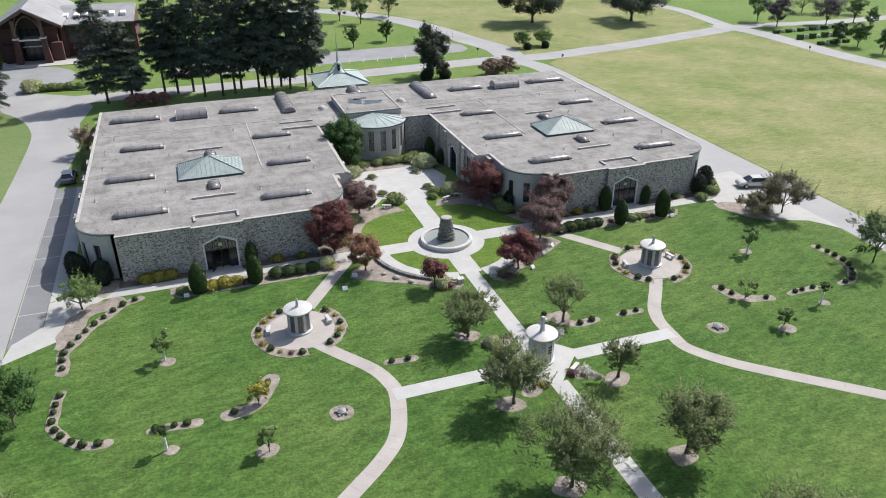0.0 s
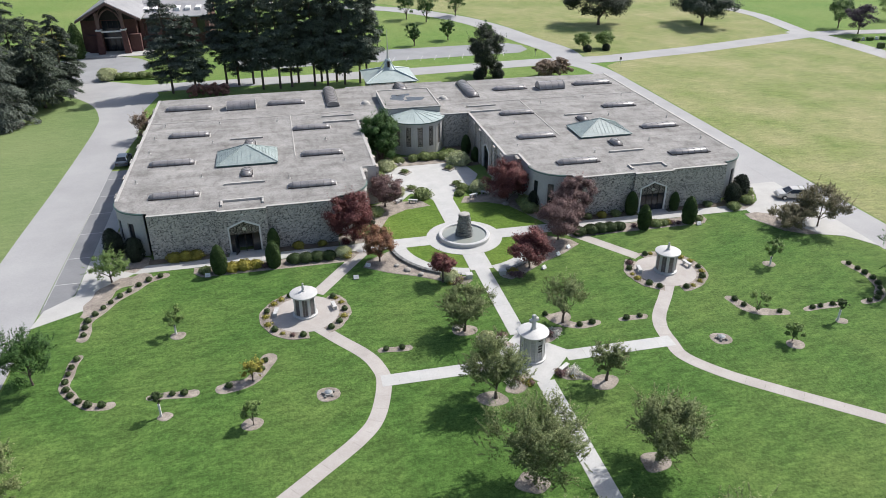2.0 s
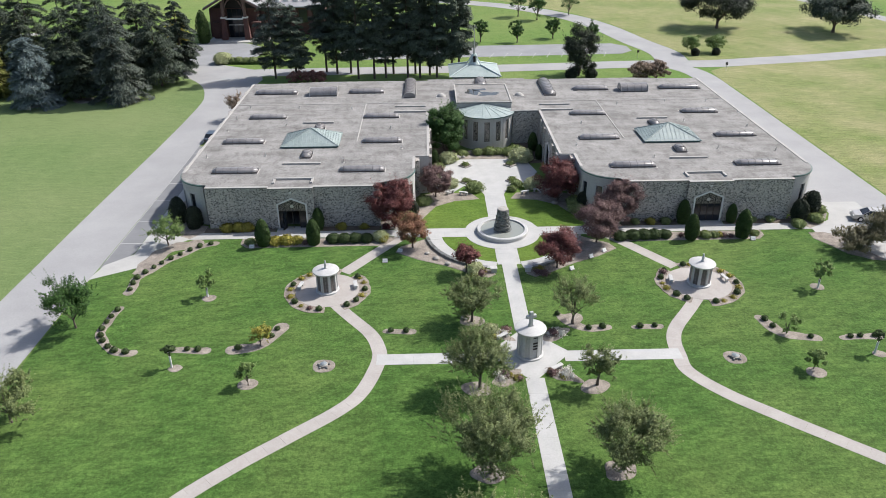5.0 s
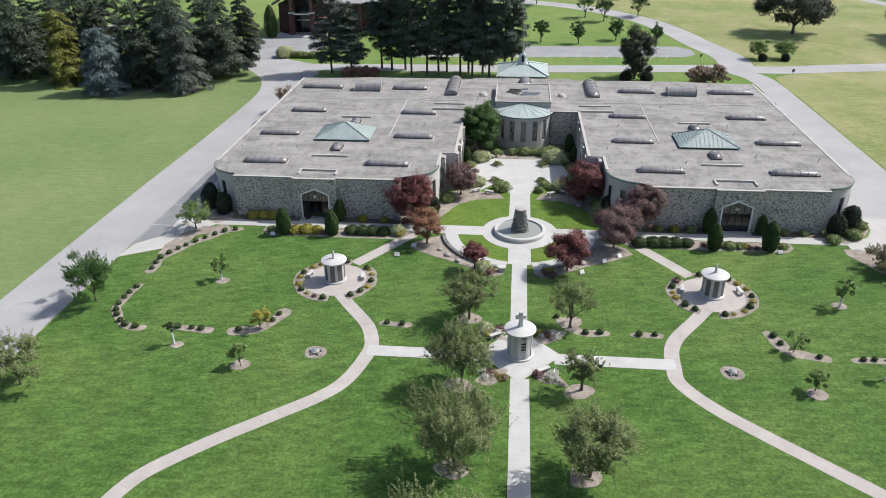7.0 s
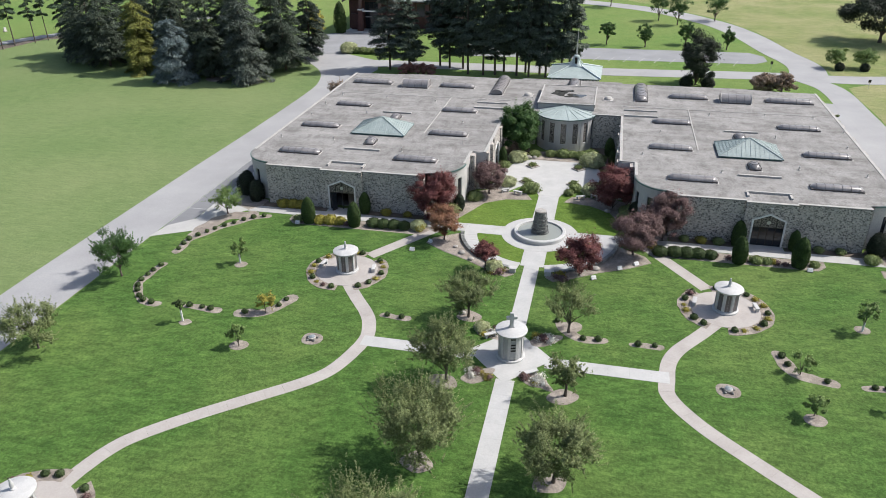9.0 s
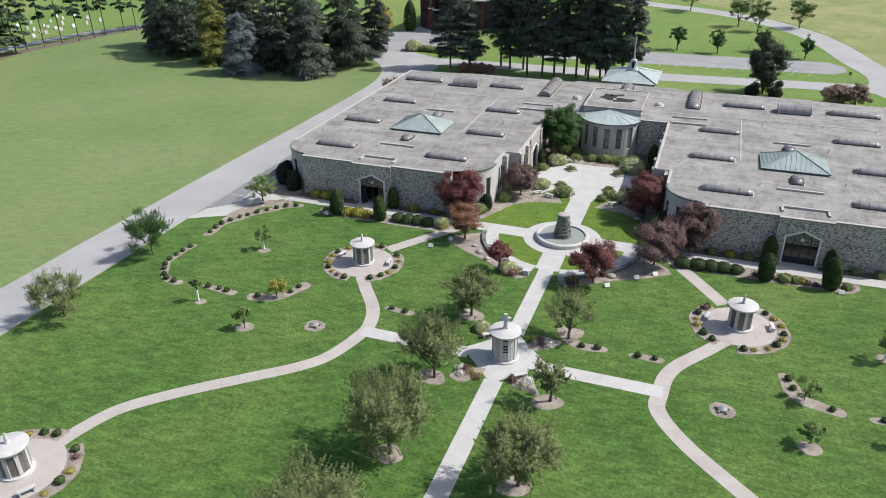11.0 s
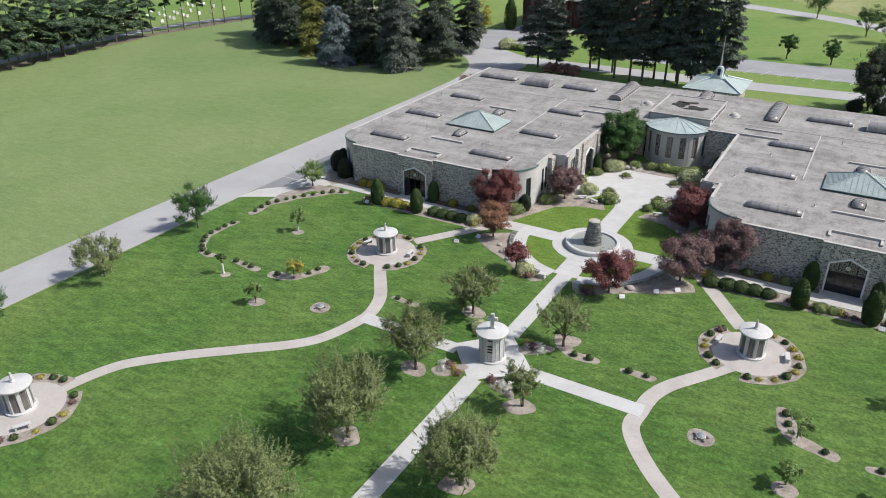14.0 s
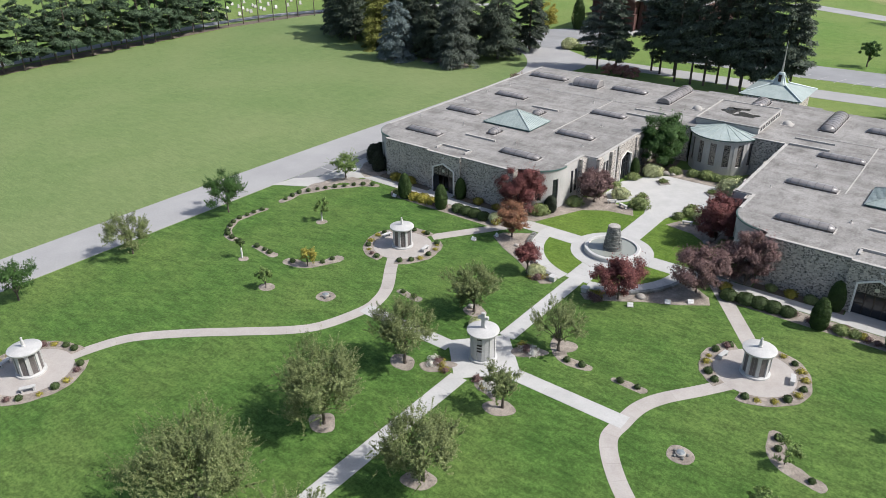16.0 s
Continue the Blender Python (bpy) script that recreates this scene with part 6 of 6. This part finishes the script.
for i, (x, y, h, r, mat, lab, n) in enumerate((
        (36.0, 72.2, 4.0, 3.1, LEAF_TAN, "brown-leaved smoke bush behind the building", 6000), (39.4, 72.0, 3.8, 2.6, LEAF_TAN, "brown-leaved smoke bush behind the building", 5000),
        (54.4, 95.3, 4.4, 2.6, LEAF_YOUNG, "small flat-topped tree on the verge", 2200), (60.0, 95.6, 4.4, 2.7, LEAF_YOUNG, "small flat-topped tree on the verge", 2200),
        (5.0, 111.5, 6.0, 2.1, LEAF_GREEN, "young green tree beyond the car park", 2200), (14.3, 110, 5.6, 2.0, LEAF_GREEN, "young green tree beyond the car park", 2200), (24.2, 114.5, 5.6, 2.2, LEAF_GREEN, "young green tree beyond the car park", 2400), (33.4, 109.8, 5.4, 1.7, LEAF_GREEN, "young green tree beyond the car park", 1800),
        (18.8, 147, 8.5, 3.4, LEAF_GREEN, "green broadleaf tree in the far park", 2800), (23.7, 141, 8.5, 3.2, LEAF_GREEN, "green broadleaf tree in the far park", 2800), (34.5, 149, 8.0, 3.6, LEAF_GREEN, "green broadleaf tree in the far park", 2800), (4.8, 170, 9, 5, LEAF_GREEN, "green broadleaf tree in the far park", 2800),
        (71.2, 125, 13, 10.5, LEAF_DARK, "broad dark maple on the open grass", 15000), (99.8, 117.5, 11, 9.4, NEEDLE, "broad dark pine on the open grass", 13000),
        (134.5, 104.5, 9, 4.0, LEAF_GREEN, "green tree by the burial gardens", 3200), (134, 96, 8.2, 4.6, LEAF_PLUM, "dark purple plum tree by the lane", 4500), (148.8, 93, 8.2, 5.2, LEAF_PLUM, "dark purple plum tree by the lane", 4500), (158, 112, 9, 4, LEAF_YOUNG, "green broadleaf tree in the far park", 2800), (172, 104, 8, 3.4, LEAF_GREEN, "green broadleaf tree in the far park", 2600), (131.8, 72.1, 6.4, 1.9, LEAF_GREEN, "clipped green tree in the burial gardens", 2600), (134.1, 67.7, 6.4, 3.0, LEAF_GREEN, "clipped green tree in the burial gardens", 2600), (159, 93, 7.5, 2.0, LEAF_GREEN, "narrow green tree in the burial gardens", 1500), (154.9, 83.6, 6.5, 1.9, LEAF_GREEN, "narrow green tree in the burial gardens", 1500), (133.5, 59.6, 6.0, 2.6, LEAF_GREEN, "clipped green tree in the burial gardens", 2200))):
    tree("park_tree", x, y, h, r, mat, lab, "tree", int(n * 1.7), 0.15 if r < 6 else 0.26, 0.03 if 70 < y < 76 else 0.17, 64, 180 + i, "park trees", 0.14 if r < 6 else 0.4)
for x, y in ((54.6, 93.2), (59.6, 93.4)):
    copy_thing(yew, pose(x, y, 0) @ Matrix.Diagonal((0.9, 0.9, 0.55, 1)))
for k, x in enumerate((21.6, 25.8)):
    copy_thing(yew, pose(x, 73.6, 0) @ Matrix.Diagonal((1.2, 1.2, 0.7, 1)))
tree("park_tree", 23.6, 75.4, 10.8, 4.3, LEAF_DARK, "dense dark green tree behind the building", "tree", 26000, 0.14, 0.03, 90, 199, "park trees", 0.2, 0.12, 0.2)
# conifer grove to the north-west
grove = ((-83.4, 59.2, 13.0, 4.9, NEEDLE_BLUE, "blue spruce"), (-68.3, 61.5, 18, 5.6, NEEDLE_GREY, "tall grey-green spruce"), (-94.6, 64.6, 15.2, 4.6, NEEDLE_GOLD, "golden yellow conifer"), (-64.0, 72.0, 17.3, 7.0, NEEDLE, "dark green conifer"), (-81.0, 70.5, 18.9, 6.8, NEEDLE, "dark green conifer"), (-106.0, 68.5, 18.4, 7.4, NEEDLE, "dark green conifer"), (-112.0, 72.0, 17.9, 8.1, NEEDLE, "dark green conifer"), (-74.0, 71.5, 19.9, 6.8, NEEDLE, "dark green conifer"), (-90.0, 75.0, 18.9, 7.0, NEEDLE, "dark green conifer"), (-70.0, 80.0, 18.9, 6.5, NEEDLE, "dark green conifer"), (-99.0, 79.0, 19.9, 7.3, NEEDLE, "dark green conifer"), (-82.0, 82.0, 18.9, 7.0, NEEDLE, "dark green conifer"), (-108.0, 84.0, 18.9, 7.8, NEEDLE, "dark green conifer"), (-77.0, 62.5, 12, 4.6, NEEDLE, "dark green conifer"), (-90.0, 71.5, 16, 4.6, NEEDLE, "dark green conifer"), (-120.0, 78.0, 17, 6.5, NEEDLE, "dark green conifer"), (-63.0, 84.0, 15, 5.0, NEEDLE, "dark green conifer"))
for i, (x, y, h, r, mat, lab) in enumerate(grove):
    conifer("spruce_tree" if mat in (NEEDLE_BLUE, NEEDLE_GREY) else "conifer_tree", x, y, h, r, mat, lab + " in the grove by the field", 17000, 0.13 if mat == NEEDLE else 0.1, 210 + i, "conifer grove", 0.26 if mat != NEEDLE else 0.34, 0.22, 0.34, 0.3, 0.12, layer=0.07 if mat == NEEDLE else 0.05, fan=0.32)
tree("park_tree", -69.3, 102.5, 9.4, 3.4, LEAF_YELLOW, "yellow-green tree behind the grove", "tree", 8000, 0.15, 0.1, 60, 230, "park trees", 0.2)
cone_arb = clipped("columnar_cedar", egg_profile(1.6, 8.2), LEAF_ARB, "tall narrow dark cedar by the church", "tree", 2600, 0.18, 16, rough=0.06)
spread(cone_arb, [(-66.5, 114.5, 1, 0)])
for x, y, r in ((-83.4, 59.2, 2.2), (-68.3, 61.5, 3.4), (-75.5, 62.0, 2.6)):
    bed(blob(x, y, r, r * 0.8, int(r * 10), wob=0.05), MULCH, 0.06, "mulch ring under a spruce")

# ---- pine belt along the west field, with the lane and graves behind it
# dark ground band: the shade below the boughs is painted in by its colour
structure("belt_mulch", Geo().prism([(-141, -40), (-143, -6), (-146, 25), (-148, 60), (-143, 92), (-128, 100), (-128, 104), (-147, 96), (-152, 60), (-151, 20), (-148, -8), (-146, -40)], 0.0, 0.03), SOIL, "reddish needle litter under the pines, their shade put into its colour", "ground")
g = Geo()
ribbon(g, [(-152, -60), (-154, 10), (-156, 45), (-156, 66), (-151, 86), (-135, 112), (-110, 135)], 4.2, -0.03, 0.05, 1.0)
structure("lane_west", g, ASPHALT, "narrow asphalt lane behind the pine belt", "road")
belt = smooth_line([(-140, -34), (-142.8, -4), (-145.0, 20), (-145.2, 34), (-148.6, 50), (-149.5, 62), (-146, 76), (-141.5, 90), (-136, 101), (-124, 112), (-110, 122)], 0.4)
prng = random.Random(44)
acc, last, idx = 0.0, belt[0], 0
full, thin = [], []
for p in belt:
    acc += (p - last).length
    last = p
    if acc < 4.0:
        continue
    acc = prng.uniform(-0.8, 0.6)
    x, y = p.x + prng.uniform(-1.4, 0.4), p.y
    young = y > 62
    pool = thin if young else full
    if len(pool) < (3 if young else 7):
        pool.append(conifer("belt_pine", x, y, (17 if young else 14.5) + prng.uniform(-1, 1.5), 2.6 if young else 5.0, BELT_NEEDLE, "pine in the belt with layered boughs", 4500 if young else 9000, 0.45 if young else 0.24, 300 + idx, "pine belt", 0.45, 0.22, 0.16, 0.16, 0.3, 0.0, layer=0.115, fan=0.27))
    else:
        q = prng.uniform(0.88, 1.12)
        copy_thing(pool[idx % len(pool)], pose(x, y, 0, 0, 0, prng.uniform(0, 360)) @ Matrix.Diagonal((q, q, q, 1)))
    idx += 1
for i in range(15):
    p = belt[int(len(belt) * (0.02 + i * 0.036))]
    copy_thing(full[i % 7], pose(p.x - 7.5, p.y, 0, 0, 0, 40 * i) @ Matrix.Diagonal((1.1, 1.1, 1.15, 1)))
stone_mats = (PLAQUE, GREY_GRANITE, GRANITE)
grng = random.Random(9)


def headstone(x, y, turn, k):
    ob = thing("headstone", "small pale upright headstone on the grass", "headstone", "far headstones", (x, y, 0), turn)
    part("base", Geo().box(-0.6, -0.28, 0, 0.6, 0.28, 0.2), ROCK, ob)
    w, h = grng.uniform(0.35, 0.55), grng.uniform(0.7, 1.1)
    part("tablet", Geo().slab_y([(-w, 0.2), (w, 0.2), (w, h), (w * 0.6, h + 0.12), (-w * 0.6, h + 0.12), (-w, h)], -0.12, 0.12), stone_mats[k % 3], ob)


for i in range(9):
    for j in range(6):
        if grng.random() < 0.3:
            continue
        headstone(-162 - j * 3.6 + grng.uniform(-0.5, 0.5), 60 + i * 5 + j * 1.2, 90 + grng.uniform(-6, 6), i + j)

# ---- burial gardens in the north-east
for row, (y0, n, hedge_h) in enumerate(((79.6, 9, 1.3), (88.2, 11, 0.8), (72.5, 5, 0.8))):
    for i in range(n):
        x = 127 + i * 2.1
        if i % 2 == 0:
            ob = thing("clipped_hedge", "dark clipped hedge block between grave stones", "hedge", "burial garden hedges", (x, y0 + i * 0.05, 0))
            part("body", Geo().box(-0.8, -0.5, 0, 0.8, 0.5, hedge_h), LEAF_BOX, ob, bevel=0.08)
            r5 = np.random.default_rng(500 + i + 20 * row)
            leaf_part("foliage", r5.uniform(-1, 1, (500, 3)) * (0.85, 0.55, hedge_h / 2) + (0, 0, hedge_h / 2 + 0.04), 0.12, LEAF_BOX, ob, r5)
        else:
            headstone(x, y0 + i * 0.05, 0, i)

# ---- the brick church beyond the pines
church = thing("brick_church", "red-brick church with a gabled timber porch and pale roof", "church")
part("wall", Geo().box(-66, 121, 0, -53.5, 150, 7.6), BRICK_RED, church)
part("wall", Geo().box(-53.5, 124, 0, -36.5, 150, 7.2), BRICK_RED, church)
for x in (-66.3, -52.6, -48.4, -44.2, -40.0, -36.9):
    part("buttress", Geo().add([(x - 0.5, 122.5, 0), (x + 0.6, 122.5, 0), (x + 0.6, 124.5, 0), (x - 0.5, 124.5, 0), (x - 0.4, 123.3, 7.3), (x + 0.5, 123.3, 7.3), (x + 0.5, 124.5, 7.3), (x - 0.4, 124.5, 7.3)], [(0, 1, 5, 4), (1, 2, 6, 5), (2, 3, 7, 6), (3, 0, 4, 7), (4, 5, 6, 7)]), BRICK_RED, church)
for x in (-51.5, -47.3, -43.1, -39.2):
    part("window", Geo().box(x, 123.92, 3.2, x + 2.2, 123.99, 6.6), GLASS, church)
for s in (-1, 1):
    a, b = -58.9, -58.9 + s * 7.4
    part("roof", Geo().slab_y([(a, 12.5), (a, 12.15), (b, 8.1), (b, 8.45)], 116.3, 150), GREY_ROOF, church, "pale standing-seam gable roof")
    part("verge", Geo().slab_y([(a, 12.3), (a, 11.75), (b, 7.75), (b, 8.25)], 116.1, 116.32), TIMBER, church)
    px = -58.9 + s * 2.8
    part("pier", Geo().add([(px - 0.75 + s * 0.25, 117.2, 0), (px + 0.75 + s * 0.25, 117.2, 0), (px + 0.75 + s * 0.25, 118.8, 0), (px - 0.75 + s * 0.25, 118.8, 0), (px - 0.5, 117.4, 5.6), (px + 0.5, 117.4, 5.6), (px + 0.5, 118.6, 5.6), (px - 0.5, 118.6, 5.6)], [(0, 1, 5, 4), (1, 2, 6, 5), (2, 3, 7, 6), (3, 0, 4, 7), (4, 5, 6, 7)]), BRICK_RED, church, "tapered brick pier")
    part("pier_cap", Geo().box(px - 0.65, 117.2, 5.6, px + 0.65, 118.8, 5.9), WHITE_TRIM, church)
    part("post", Geo().box(px - 0.35, 117.5, 5.9, px + 0.35, 118.3, 9.9), TIMBER, church)
    arch = [(px - s * 0.2 - s * 3.0 * (1 - math.cos(radians(t))), 6.6 + 4.0 * math.sin(radians(t))) for t in range(0, 91, 10)]
    part("brace", Geo().tube([(x, 117.9, z) for x, z in arch], [0.2] * len(arch), 5), TIMBER, church)
    arch = [(px - s * 0.2 - s * 1.6 * (1 - math.cos(radians(t))), 7.6 + 3.4 * math.sin(radians(t))) for t in range(0, 91, 15)]
    part("brace", Geo().tube([(x, 117.9, z) for x, z in arch], [0.13] * len(arch), 5), TIMBER, church)
    part("side_wall", Geo().box(min(px + s * 0.9, px + s * 3.4), 119.4, 0, max(px + s * 0.9, px + s * 3.4), 121, 4.2), BRICK_RED, church)
part("gable", Geo().slab_y([(-65, 7.6), (-52.8, 7.6), (-58.9, 11.6)], 121, 121.3), BRONZE, church)
part("tie_beam", Geo().box(-61.9, 117.7, 5.2, -55.9, 118.2, 5.55), WHITE_TRIM, church)
part("entrance", Geo().box(-61.4, 120.9, 0.1, -56.4, 120.99, 7.4), GLASS, church, "dark glazed entrance wall")
for k in range(5):
    part("mullion", Geo().box(-61.4 + k * 1.22, 120.8, 0.1, -61.28 + k * 1.22, 120.9, 7.4), BRONZE, church)
part("transom", Geo().box(-61.4, 120.8, 3.2, -56.4, 120.9, 3.5), STEEL, church)
for x0, x1 in ((-53.4, -45.0), (-45.0, -36.5)):
    part("roof", Geo().slab_x([(122.8, 7.2), (150.5, 7.2), (150.5, 7.5), (137, 9.8), (122.8, 7.5)], x0, x1 - 0.02), GREY_ROOF, church)
for k in range(6):
    part("skylight", Geo().box(-52.5 + k * 2.6, 127, 8.15, -51.2 + k * 2.6, 131, 8.9), WHITE_TRIM, church, "pale rooftop skylight strip")
part("step", Geo().box(-66, 114.2, 0, -50, 121, 0.12), PAVING, church)
# planted island before the church
structure("church_island", Geo().prism(blob(-49.5, 91.2, 8.5, 1.6, 4, turn=-6), 0.0, 0.16), LAWN, "grassy island in the church drive", "lawn")
for i, (x, k) in enumerate(((-56.2, 1.5), (-54.0, 0.9), (-52.4, 1.0), (-50.8, 0.9), (-49.0, 1.0), (-47.2, 0.9))):
    copy_thing(pale if i == 0 else dwarf, pose(x, 91.6 - 0.12 * i, 0.15, 0, 0, 50 * i) @ Matrix.Diagonal((k, k, k, 1)))
# signs and small posts on the verges
for x, y in ((40.5, 91.5), (56.5, 78.5), (117, 66)):
    ob = thing("road_sign", "small road sign on a thin post", "sign", "", (x, y, 0))
    part("post", Geo().lathe([(0.04, 0), (0.04, 1.6), (0, 1.6)], seg=6), STEEL, ob)
    part("plate", Geo().box(-0.25, -0.02, 1.2, 0.25, 0.02, 1.75), BRONZE, ob)
